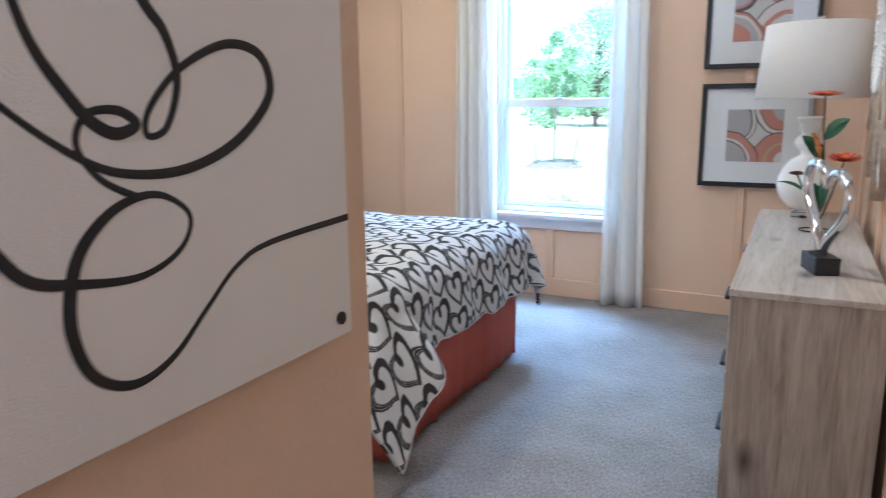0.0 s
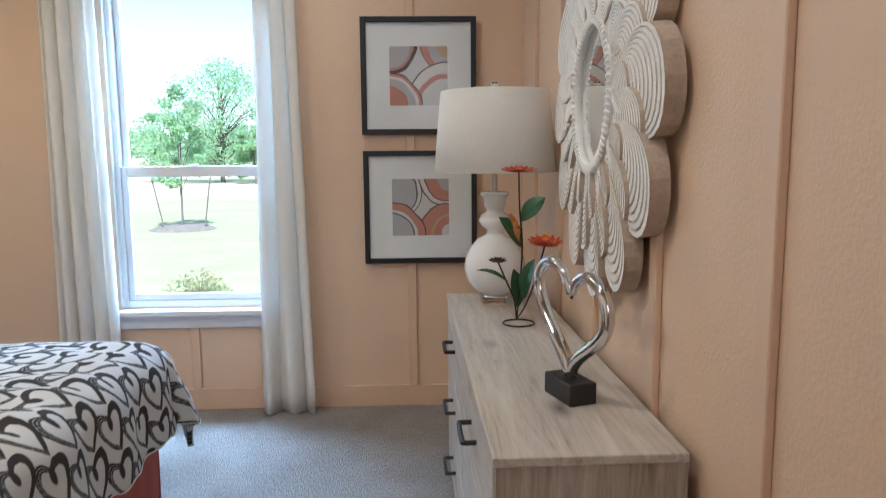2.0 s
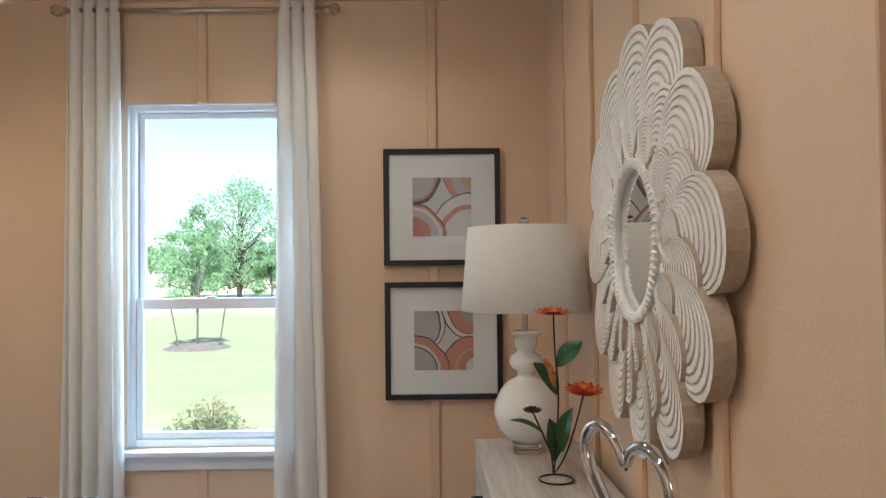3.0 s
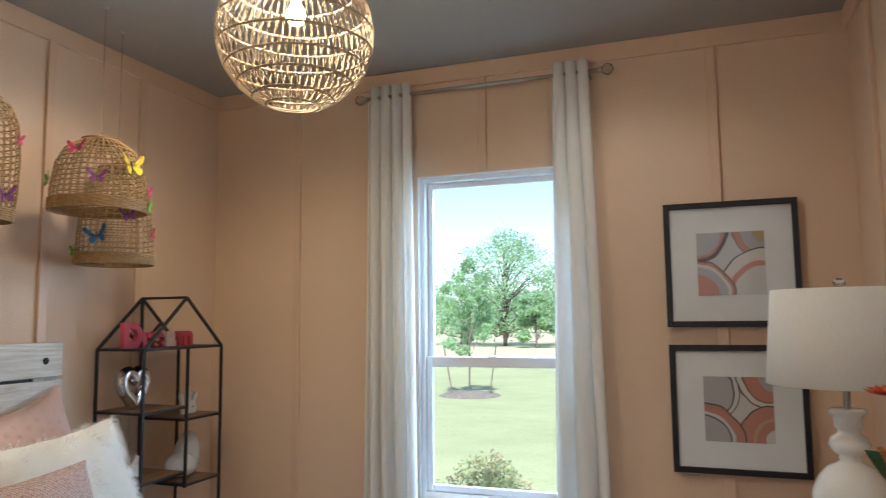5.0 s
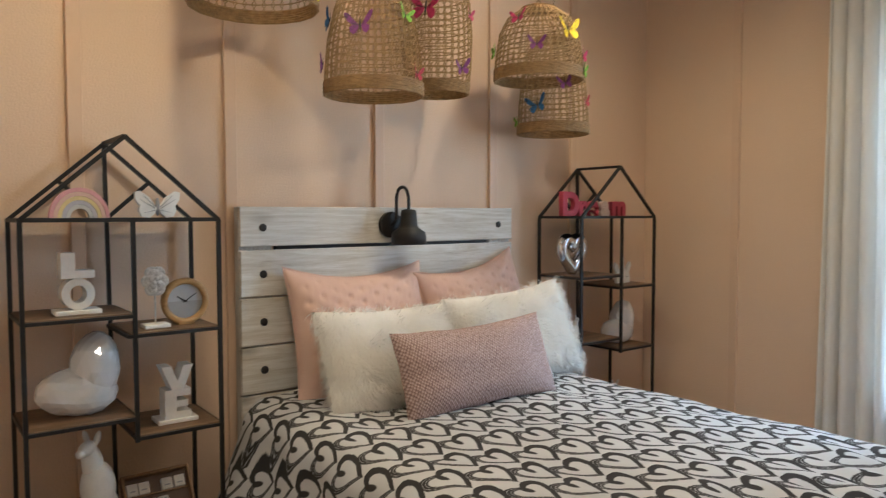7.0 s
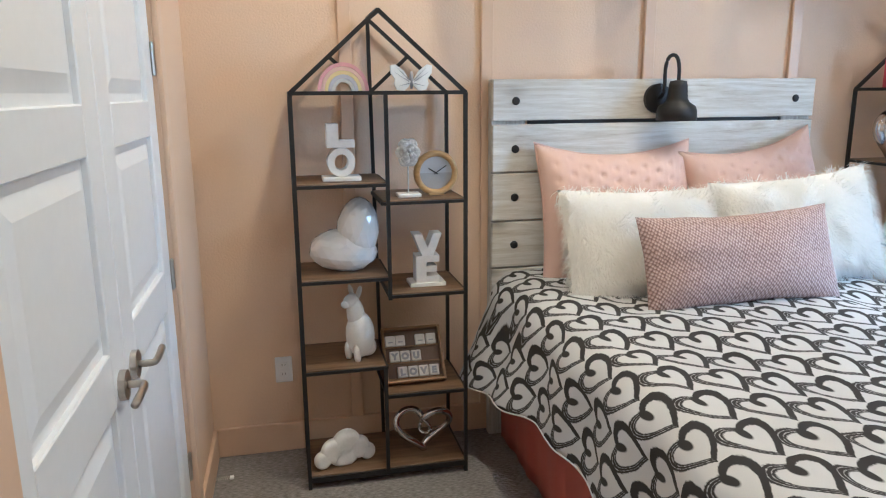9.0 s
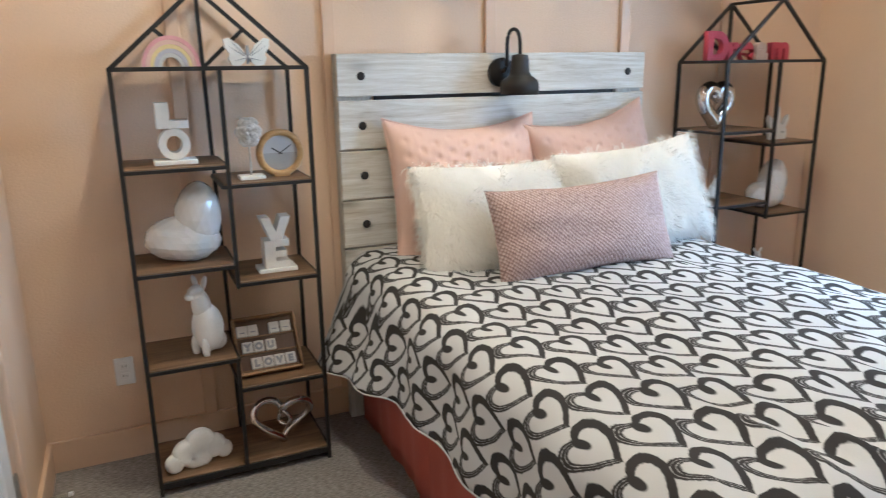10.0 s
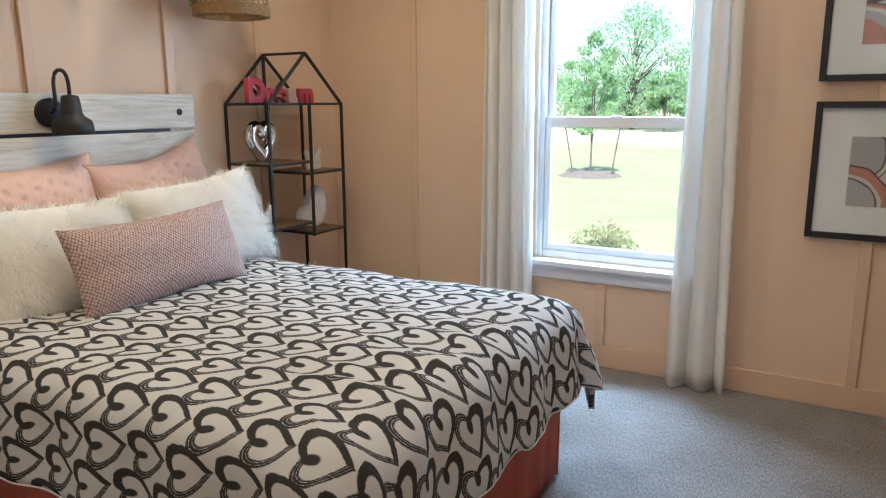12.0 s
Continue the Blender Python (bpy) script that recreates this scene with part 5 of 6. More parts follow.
# ---- petal mirror ----
WASH = plain("white_washed_carved_wood", (0.86, 0.84, 0.80), 0.6, vary=0.10, scale=14.0, fine=120.0, relief=0.5)
RAWEDGE = plain("bare_wood_edge", (0.46, 0.37, 0.28), 0.75, vary=0.2, scale=20.0, relief=0.4)
mr = thing("petal_mirror", (XR - 0.019, 3.255, 1.685), "round mirror in a carved whitewashed petal frame", "mirror")
def petal_mesh(r0, r1, w, thick, ridges=13):
    """A carved petal: nested arches cut by narrow V grooves, bare wood at the sides."""
    bm = bmesh.new()
    n = 26
    ds = 0.94 / ridges
    cuts = [(1.0, 0.0)]
    for i in range(ridges):
        s0 = 1.0 - i * ds
        cuts += [(s0 - ds * 0.66, 0.0005), (s0 - ds * 0.83, 0.006)] + ([(s0 - ds, 0.0)] if i < ridges - 1 else [])
    rings = []
    for s, deep in cuts:
        ring = []
        for k in range(n):
            a = 2 * math.pi * k / n
            f = 0.5 * (1 - math.cos(a))
            dome = 0.006 * math.sin(math.pi * min(1, s * f + 0.1))
            ring.append(bm.verts.new((-(thick - deep - 0.004 * (1 - s) + dome), 0.5 * w * s * math.sin(a) * (0.55 + 0.6 * f), r0 + (r1 - r0) * s * f)))
        rings.append(ring)
    for q, (A, B) in enumerate(zip(rings, rings[1:])):
        for k in range(n):
            bm.faces.new((A[k], A[(k + 1) % n], B[(k + 1) % n], B[k])).material_index = 0 if q % 3 == 0 else 1
    bm.faces.new(rings[-1])
    low = [bm.verts.new((0, v.co.y, v.co.z)) for v in rings[0]]
    for k in range(n):
        bm.faces.new((low[k], low[(k + 1) % n], rings[0][(k + 1) % n], rings[0][k])).material_index = 2
    bm.faces.new(low[::-1])
    return bm
GROOVE = plain("worn_groove_wood", (0.60, 0.53, 0.44), 0.75, vary=0.25, scale=25.0, relief=0.3)
def petal_ring(count, r0, r1, w, thick, lift, phase):
    first = None
    for k in range(count):
        if first is None:
            first = part("petal", petal_mesh(r0, r1, w, thick), WASH, mr)
            first.data.materials.append(GROOVE)
            first.data.materials.append(RAWEDGE)
            o = first
        else:
            o = new("petal", first.data)
            o.parent = mr
        o.matrix_local = pose(-lift, 0, 0) @ pose(0, 0, 0, 360 * (k + phase) / count, 0, 0) @ pose(0, 0, 0, 0, 0, 4)
petal_ring(12, 0.23, 0.625, 0.31, 0.050, 0.0, 0.0)
petal_ring(12, 0.225, 0.50, 0.220, 0.013, 0.043, 0.5)
petal_ring(12, 0.222, 0.375, 0.150, 0.010, 0.051, 0.0)
part("backing", tube(bmesh.new(), [(0, 0, 0), (-0.030, 0, 0)], 0.36, 32), RAWEDGE, mr)
SILVER, _nt, _b = nodes_of("mirror_silver", 0.01, 1.0)
_b.inputs["Base Color"].default_value = (0.86, 0.88, 0.87, 1)
part("mirror_glass", tube(bmesh.new(), [(-0.0305, 0, 0), (-0.046, 0, 0)], 0.212, 56), SILVER, mr, "clear mirror glass")
part("rim", tube(bmesh.new(), [(-0.058, 0.222 * math.cos(2 * math.pi * i / 56), 0.222 * math.sin(2 * math.pi * i / 56)) for i in range(56)], 0.015, 8, True), WASH, mr, "whitewashed rope rim", smooth=True)
sl = part("inner_sleeve", lathe(bmesh.new(), [(0.2125, 0.031), (0.2125, 0.056), (0.232, 0.056), (0.232, 0.031), (0.2125, 0.031)], 56), WASH, mr)
sl.matrix_local = pose(0, 0, 0, 0, -90, 0)
bead = None
for k in range(72):
    a = 2 * math.pi * k / 72
    if bead is None:
        bm = bmesh.new()
        bmesh.ops.create_icosphere(bm, subdivisions=1, radius=0.0075)
        bead = part("bead", bm, WASH, mr, smooth=True)
        o = bead
    else:
        o = new("bead", bead.data)
        o.parent = mr
    o.matrix_local = pose(-0.069, 0.224 * math.cos(a), 0.224 * math.sin(a), math.degrees(a), 0, 0) @ Matrix.Diagonal((1.2, 2.4, 0.9, 1))

# second canvas, on the dresser wall beside the entry
cw = thing("white_panel", (XR, 1.20, 1.70), "large plain white gallery panel on the peach wall", "wall art")
part("panel", boxes((-0.026, -0.012, -0.62, 0.62, -0.63, 0.62), bev=0.002), CANVAS, cw)
part("batten", boxes((-0.0115, 0.0, -0.50, 0.50, -0.40, 0.40)), WHITE, cw)

# outlet and door stop
ol = thing("wall_outlet", (XL, 1.49, 0.375), "white double wall outlet", "outlet")
part("cover_plate", boxes((0.0, 0.006, -0.036, 0.036, -0.058, 0.058), bev=0.003), VINYL, ol)
for dz in (-0.02, 0.02):
    rc = part("receptacle", boxes((0.006, 0.0085, -0.017, 0.017, dz - 0.014, dz + 0.014), bev=0.002), VINYL, ol)
    for dy in (-0.006, 0.006):
        part("slot", boxes((0.0085, 0.0088, dy - 0.001, dy + 0.001, dz - 0.002, dz + 0.006)), BLACK, rc)
ds = thing("door_stop", (-3.25, YN + 0.016, 0.06), "spring door stop on the baseboard", "door stop")
part("spring", tube(bmesh.new(), [(0.006 * math.cos(i * 0.9), 0.008 + i * 0.001, 0.006 * math.sin(i * 0.9)) for i in range(60)], 0.0013, 4), NICKEL, ds)
part("tip", tube(bmesh.new(), [(0, 0.066, 0), (0, 0.08, 0)], 0.008, 10), VINYL, ds)


# ---- ornaments on the shelves ----
def letter(name, text, size, depth, mat, parent, m, label=""):
    """A solid letter, upright, that faces along its x axis."""
    cu = bpy.data.curves.new("letter", "FONT")
    cu.body, cu.size, cu.extrude, cu.bevel_depth, cu.offset = text, size, depth / 2, 0.0012, size * 0.045
    cu.align_x = "CENTER"
    tmp = bpy.data.objects.new("tmp", cu)
    scene.collection.objects.link(tmp)
    dg = bpy.context.evaluated_depsgraph_get()
    me = bpy.data.meshes.new_from_object(tmp.evaluated_get(dg))
    bpy.data.objects.remove(tmp)
    bpy.data.curves.remove(cu)
    me.materials.clear()
    me.materials.append(mat)
    ob = new(name, me)
    ob.parent = parent
    ob.matrix_local = m @ pose(0, 0, 0, 90, 0, 90)
    if label:
        ob["label"] = label
    return ob


def join_shapes(shapes):
    """Ellipsoids (centre, radii, lean about x and y) joined in one mesh."""
    bm = bmesh.new()
    for c, r, lean in shapes:
        m = pose(*c, lean[0], lean[1], 0) @ Matrix.Diagonal((*r, 1))
        bmesh.ops.create_icosphere(bm, subdivisions=3, radius=1, matrix=m)
    return bm


def pearl_material():
    m, nt, b = nodes_of("iridescent_white_glaze", 0.16)
    n1 = noise_tex(nt, coords(nt), 6.0, 2.0)
    link(nt, ramp(nt, n1, [(0.3, (0.66, 0.70, 0.72)), (0.5, (0.78, 0.76, 0.72)), (0.7, (0.80, 0.78, 0.80))]), b.inputs["Base Color"])
    b.inputs["Coat Weight"].default_value, b.inputs["Coat Roughness"].default_value = 1.0, 0.04
    return m


PEARL = pearl_material()
PASTEL = [plain("pastel_" + n, c, 0.7, vary=0.06, scale=20.0, relief=0.2) for n, c in (("rose", (0.72, 0.36, 0.38)), ("peach", (0.74, 0.50, 0.42)), ("yellow", (0.76, 0.62, 0.30)), ("lilac", (0.52, 0.50, 0.56)), ("grey", (0.60, 0.59, 0.58)))]

rb = thing("wooden_rainbow", (-3.36, 1.772, 1.5435), "pastel wooden rainbow with nested arches", "ornament")
for k, mat in enumerate(PASTEL):
    r1, r0 = 0.096 - 0.0133 * k, 0.096 - 0.0133 * (k + 1) + 0.0008
    o = [(r1 * math.cos(math.pi * i / 22), r1 * 1.1 * math.sin(math.pi * i / 22)) for i in range(23)] + [(r0 * math.cos(math.pi * i / 22), r0 * 1.1 * math.sin(math.pi * i / 22)) for i in range(22, -1, -1)]
    part("arch", slab(bmesh.new(), o, 0.03 - 0.001 * k), mat, rb)

GREYINK = plain("grey_wash_paint", (0.34, 0.34, 0.36), 0.7, vary=0.2)
bf = thing("butterfly_figurine", (-3.34, 2.03, 1.5435), "white wooden butterfly with grey painted wings", "ornament")
for s in (-1, 1):
    part("wing", slab(bmesh.new(), [(s * a, b) for a, b in [(0.004, 0.035), (0.03, 0.075), (0.062, 0.098), (0.08, 0.094), (0.078, 0.066), (0.062, 0.044), (0.066, 0.026), (0.056, 0.004), (0.03, 0.0), (0.012, 0.014)]], 0.022), MATTWHITE, bf)
    for y0, z0, y1, z1 in ((0.008, 0.04, 0.055, 0.085), (0.01, 0.035, 0.066, 0.07), (0.01, 0.028, 0.05, 0.018)):
        part("vein", tube(bmesh.new(), [(0.0225, s * y0, z0), (0.0225, s * y1, z1)], [0.004, 0.001], 5, False, 0.4), GREYINK, bf)
part("body", tube(bmesh.new(), [(0.014, 0, 0.008), (0.016, 0, 0.03), (0.016, 0, 0.06), (0.014, 0, 0.072)], [0.004, 0.008, 0.007, 0.004], 8), GREYINK, bf, smooth=True)

BLOCKS = {"L": [(-1, 0), (1, 0), (1, 0.30), (-0.15, 0.30), (-0.15, 1), (-1, 1)],
          "E": [(-0.9, 0), (0.9, 0), (0.9, 0.24), (-0.1, 0.24), (-0.1, 0.39), (0.7, 0.39), (0.7, 0.61), (-0.1, 0.61), (-0.1, 0.76), (0.9, 0.76), (0.9, 1), (-0.9, 1)],
          "V": [(-0.42, 0), (0.42, 0), (1.1, 1), (0.42, 1), (0, 0.36), (-0.42, 1), (-1.1, 1)]}
def word_stack(y, z, top, low, label):
    th = thing("letter_stack", (-3.31, y, z), label, "letters", "letter stacks on the shelf")
    part("plinth", boxes((-0.055, 0.045, -0.072, 0.072, 0, 0.016), bev=0.002), MATTWHITE, th)
    for ch, z0, hgt in ((low, 0.0165, 0.108), (top, 0.125, 0.088)):
        if ch == "O":
            ring = [(math.cos(2 * math.pi * i / 36), math.sin(2 * math.pi * i / 36)) for i in range(37)]
            o = [(0.052 * a, hgt / 2 + hgt / 2 * b) for a, b in ring] + [(0.026 * a, hgt / 2 + (hgt / 2 - 0.024) * b) for a, b in ring[::-1]]
        else:
            o = [(a * 0.052, b * hgt) for a, b in BLOCKS[ch]]
        p = part("letter", slab(bmesh.new(), o, 0.075), MATTWHITE, th)
        p.location = (-0.0375, 0, z0)
word_stack(1.75, 1.213, "L", "O", "white resin letters L over O on a plinth")
word_stack(2.075, 0.781, "V", "E", "white resin letters V over E on a plinth")

WIRE = plain("distressed_white_metal", (0.62, 0.60, 0.57), 0.5, 0.3, vary=0.3, scale=60.0)
rs = thing("rose_on_stand", (-3.29, 2.005, 1.143), "white metal rose on a thin stand", "ornament")
part("plinth", boxes((-0.035, 0.035, -0.045, 0.045, 0, 0.014), bev=0.002), MATTWHITE, rs)
part("stem", tube(bmesh.new(), [(0, 0, 0.014), (0, 0, 0.14)], 0.003, 8), WIRE, rs)
for lay in range(4):
    n, r = 6 - lay, 0.04 - 0.009 * lay
    for k in range(n):
        a = 2 * math.pi * k / n + lay * 0.5
        bm = bmesh.new()
        bmesh.ops.create_icosphere(bm, subdivisions=2, radius=1, matrix=pose(0.004 + 0.006 * lay, r * 0.62 * math.cos(a), 0.17 + r * 0.85 * math.sin(a), math.degrees(a), 0, 0) @ Matrix.Diagonal((0.007, r * 0.62, r * 0.66, 1)))
        part("rose_petal", bm, WIRE, rs)

CLOCKWOOD = wood("golden_bent_wood", [(0.30, 0.17, 0.06), (0.46, 0.28, 0.11), (0.54, 0.35, 0.16)], 1, 0.45, 2.0, knots=False)
FACE = plain("pale_grey_dial", (0.46, 0.47, 0.48), 0.6, vary=0.04)
FACELOW = plain("darker_grey_dial", (0.36, 0.35, 0.34), 0.6, vary=0.06)
ck = thing("desk_clock", (-3.31, 2.118, 1.1435), "round wooden desk clock with a grey two-tone dial", "clock")
ring = [(0.0, 0.076 * math.cos(2 * math.pi * i / 48), 0.086 + 0.076 * math.sin(2 * math.pi * i / 48)) for i in range(48)]
part("case", tube(bmesh.new(), ring, 0.0125, 10, True, 1.6, (1, 0, 0)), CLOCKWOOD, ck, "golden wood case", smooth=True)
half = [(0.066 * math.cos(math.pi * i / 24), 0.066 * math.sin(math.pi * i / 24)) for i in range(25)]
for sgn, mat, nm in ((1, FACE, "upper_dial"), (-1, FACELOW, "lower_dial")):
    o = part(nm, slab(bmesh.new(), [(a, sgn * b) for a, b in half], 0.006), mat, ck)
    o.location = (-0.003, 0, 0.086)
for ang, L, w in ((-58, 0.036, 0.0022), (56, 0.05, 0.0016)):
    o = part("hand", boxes((0.004, 0.0055, -w, w, -0.008, L)), BLACK, ck, "black clock hand")
    o.matrix_local = pose(0, 0, 0.086, -ang, 0, 0)
part("foot", boxes((-0.018, 0.018, -0.03, 0.03, -0.001, 0.008), bev=0.002), CLOCKWOOD, ck)

def faceted_heart(at, s, label):
    """A plump planed heart that lies on one lobe, its point down at one side."""
    bm = bmesh.new()
    for c, r, lean, seed in (((0, 0.040, 0.150), (0.078, 0.078, 0.125), -6, 1.0), ((0.004, -0.014, 0.080), (0.082, 0.125, 0.080), -6, 5.0)):
        done = bmesh.ops.create_icosphere(bm, subdivisions=3, radius=1)["verts"]
        for v in done:
            k = 1.0 + 0.05 * noise.noise(v.co * 2.6 + Vector((seed, 0, 0)))
            v.co = v.co * k
        m = pose(*c, lean, 0, 0) @ Matrix.Diagonal((*r, 1))
        bmesh.ops.transform(bm, matrix=m, verts=done)
    bmesh.ops.scale(bm, verts=bm.verts, vec=(s, s, s))
    low = min(v.co.z for v in bm.verts)
    for v in bm.verts:
        v.co.z = max(v.co.z - low - 0.008, 0.0)
    ob = part("faceted_heart", bm, PEARL)
    ob.location = at
    tagged(ob, label, "ornament")
faceted_heart((-3.35, 1.765, 0.8535), 1.08, "large pearly white faceted ceramic heart")
faceted_heart((-3.35, 4.70, 0.7815), 0.95, "large pearly white faceted ceramic heart")

def white_animal(at, s, turn, label):
    """A plain white long-necked sitting animal figure in one piece."""
    bm = join_shapes([((0, 0, 0.095), (0.054, 0.060, 0.092), (0, 0)), ((0.012, -0.008, 0.175), (0.034, 0.036, 0.075), (0, 8)), ((0.03, -0.012, 0.235), (0.034, 0.027, 0.026), (0, 18)), ((0.058, -0.012, 0.226), (0.018, 0.017, 0.015), (0, 12)),
                      ((0.01, 0.012, 0.268), (0.008, 0.012, 0.03), (-24, 0)), ((0.01, -0.036, 0.266), (0.008, 0.012, 0.026), (24, 0)), ((0.04, 0.026, 0.03), (0.015, 0.014, 0.042), (0, 6)), ((0.04, -0.026, 0.03), (0.015, 0.014, 0.042), (0, 6)), ((-0.03, 0, 0.04), (0.035, 0.045, 0.04), (0, 0))])
    for v in bm.verts:
        v.co *= s
        v.co.z = max(v.co.z, 0)
    ob = part("animal_figurine", bm, MATTWHITE, smooth=True)
    ob.matrix_world = pose(*at, 0, 0, turn)
    tagged(ob, label, "figurine")
white_animal((-3.30, 1.80, 0.4955), 1.03, -55, "matt white sitting llama figurine with raised ears")
white_animal((-3.36, 4.33, 0.8535), 0.42, 40, "small white animal figurine")
white_animal((-3.36, 4.70, 0.3705), 0.62, -30, "white sitting animal figurine")

TRAYWOOD = wood("golden_oak_tray", [(0.16, 0.085, 0.035), (0.27, 0.155, 0.07), (0.34, 0.21, 0.10)], 1, 0.5, 1.5, knots=False)
TRAYBACK = plain("brown_felt_board", (0.15, 0.10, 0.075), 0.9, vary=0.1)
BLOCK = plain("white_letter_block", (0.66, 0.63, 0.58), 0.6, vary=0.06, relief=0.2)
tr = thing("letter_tray", (-3.28, 2.02, 0.371), "leaning oak tray holding white letter blocks", "letter board")
tr.rotation_euler = (0, radians(-36), 0)
part("back", boxes((-0.006, 0.0, -0.115, 0.115, 0.004, 0.228)), TRAYBACK, tr)
part("tray_frame", boxes((-0.008, 0.03, -0.125, -0.114, 0, 0.235), (-0.008, 0.03, 0.114, 0.125, 0, 0.235), (-0.008, 0.03, -0.114, 0.114, 0, 0.011), (-0.008, 0.03, -0.114, 0.114, 0.224, 0.235), bev=0.002), TRAYWOOD, tr)
for row, z, cells in ((0, 0.158, ((-0.09, ""), (-0.048, ""), (0.036, ""), (0.082, ""))), (1, 0.091, ((-0.078, "Y"), (-0.034, "O"), (0.012, "U"))), (2, 0.024, ((-0.052, "L"), (-0.008, "O"), (0.036, "V"), (0.08, "E")))):
    part("ledge", boxes((0.0005, 0.012, -0.113, 0.113, z - 0.007, z - 0.002)), TRAYWOOD, tr)
    for y, ch in cells:
        bk = part("letter_block", boxes((0.001, 0.02, y - 0.02, y + 0.02, z - 0.0015, z + 0.043), bev=0.002), BLOCK, tr)
        if ch:
            letter("letter", ch, 0.036, 0.001, GREYINK, bk, pose(0.0205, y, z + 0.008))
        else:
            part("letter_bar", boxes((0.0201, 0.0207, y - 0.010, y + 0.010, z + 0.012, z + 0.017)), GREYINK, bk)

bm = bmesh.new()
for y, z, r in ((-0.09, 0.035, 0.036), (-0.045, 0.065, 0.052), (0.01, 0.085, 0.062), (0.062, 0.06, 0.048), (0.1, 0.033, 0.034), (0.0, 0.04, 0.06)):
    bmesh.ops.create_icosphere(bm, subdivisions=3, radius=1, matrix=pose(0, y, z) @ Matrix.Diagonal((0.032, r, r * 1.05, 1)))
for v in bm.verts:
    v.co.z = max(v.co.z, 0)
    v.co.x = max(-0.022, min(0.022, v.co.x))
cl = part("cloud_figurine", bm, MATTWHITE, smooth=True)
cl.matrix_world = pose(-3.27, 1.715, 0.0535, 0, 0, 14)
tagged(cl, "white ceramic cloud ornament", "ornament")

kn = thing("chrome_heart_ring", (-3.32, 2.055, 0.0535), "polished chrome looped heart ornament", "ornament")
pts = []
for k in range(60):
    t = 2 * math.pi * k / 60
    pts.append((0.022 * math.sin(2 * t), 0.0072 * 16 * math.sin(t) ** 3, 0.102 + 0.0062 * (13 * math.cos(t) - 5 * math.cos(2 * t) - 2 * math.cos(3 * t) - math.cos(4 * t))))
part("loop", tube(bmesh.new(), pts, 0.0145, 12, True, 1.0, (1, 0, 0)), CHROME, kn, smooth=True)
part("inner_loop", tube(bmesh.new(), smooth_path([(0.02, 0.0, 0.14), (0.03, 0.025, 0.105), (0.02, 0.012, 0.075), (0.0, -0.015, 0.085), (0.0, -0.01, 0.12)], 5), 0.008, 10), CHROME, kn, smooth=True)

PINKL = plain("raspberry_pink_paint", (0.52, 0.06, 0.10), 0.5, vary=0.12, scale=30.0)
BLUSHL = plain("pale_blush_paint", (0.62, 0.46, 0.42), 0.55, vary=0.12, scale=30.0)
dr_ = thing("word_letters", (-3.36, 4.47, 1.5435), "raspberry pink and blush wooden letters spelling Dream", "letters")
for ch, y, mat, sz in (("D", -0.195, PINKL, 0.185), ("r", -0.095, PINKL, 0.165), ("e", 0.0, PINKL, 0.165), ("a", 0.10, BLUSHL, 0.165), ("m", 0.225, PINKL, 0.165)):
    letter("letter", ch, sz, 0.03, mat, dr_, pose(0, y, 0.0025))

ch_ = thing("chrome_heart", (-3.36, 4.30, 1.2135), "chrome heart with an open centre", "ornament")
pts = []
for k in range(56):
    t = 2 * math.pi * k / 56
    pts.append((0, 0.0052 * 16 * math.sin(t) ** 3, 0.125 + 0.0062 * (13 * math.cos(t) - 5 * math.cos(2 * t) - 2 * math.cos(3 * t) - math.cos(4 * t))))
part("heart_body", tube(bmesh.new(), pts, 0.035, 14, True, 1.0, (1, 0, 0)), CHROME, ch_, smooth=True)

un = thing("unicorn_plaque", (-3.33, 4.70, 1.1435), "white wooden unicorn head plaque", "ornament")
part("head", slab(bmesh.new(), [(-0.055, 0), (0.055, 0), (0.062, 0.03), (0.055, 0.055), (0.03, 0.075), (-0.03, 0.075), (-0.055, 0.055), (-0.062, 0.03)], 0.02), MATTWHITE, un)
part("horn", slab(bmesh.new(), [(-0.012, 0.075), (0.012, 0.075), (0.0, 0.165)], 0.018), MATTWHITE, un)
for s in (-1, 1):
    part("ear", slab(bmesh.new(), [(s * a, b) for a, b in [(0.03, 0.07), (0.055, 0.058), (0.075, 0.10), (0.068, 0.125), (0.045, 0.105)]], 0.016), MATTWHITE, un)
    part("eyelid", tube(bmesh.new(), smooth_path([(0.0205, s * 0.018, 0.04), (0.0205, s * 0.028, 0.033), (0.0205, s * 0.038, 0.04)], 4), 0.0015, 4), BLACK, un)

# the looping line on the entry panel, brushed thick and thin
LX = 0.0265
def brush(pts, w0, w1):
    P = smooth_path([(LX, y - 0.50, z - 1.70) for y, z in pts], 7)
    n = len(P)
    part("brush_line", tube(bmesh.new(), P, [w0 + (w1 - w0) * (0.5 + 0.5 * math.sin(i * 0.09 + w0 * 900)) for i in range(n)], 6, False, 0.18, (1, 0, 0)), INK, cv, "black painted line")
brush([(1.098, 1.262), (0.925, 1.254), (0.861, 1.236), (0.81, 1.198), (0.754, 1.154), (0.70, 1.14), (0.655, 1.163), (0.636, 1.21), (0.64, 1.26), (0.66, 1.30), (0.702, 1.33), (0.752, 1.336), (0.792, 1.309), (0.776, 1.273), (0.72, 1.253), (0.643, 1.262), (0.595, 1.278), (0.55, 1.33), (0.52, 1.29), (0.54, 1.22), (0.50, 1.16)], 0.0035, 0.008)
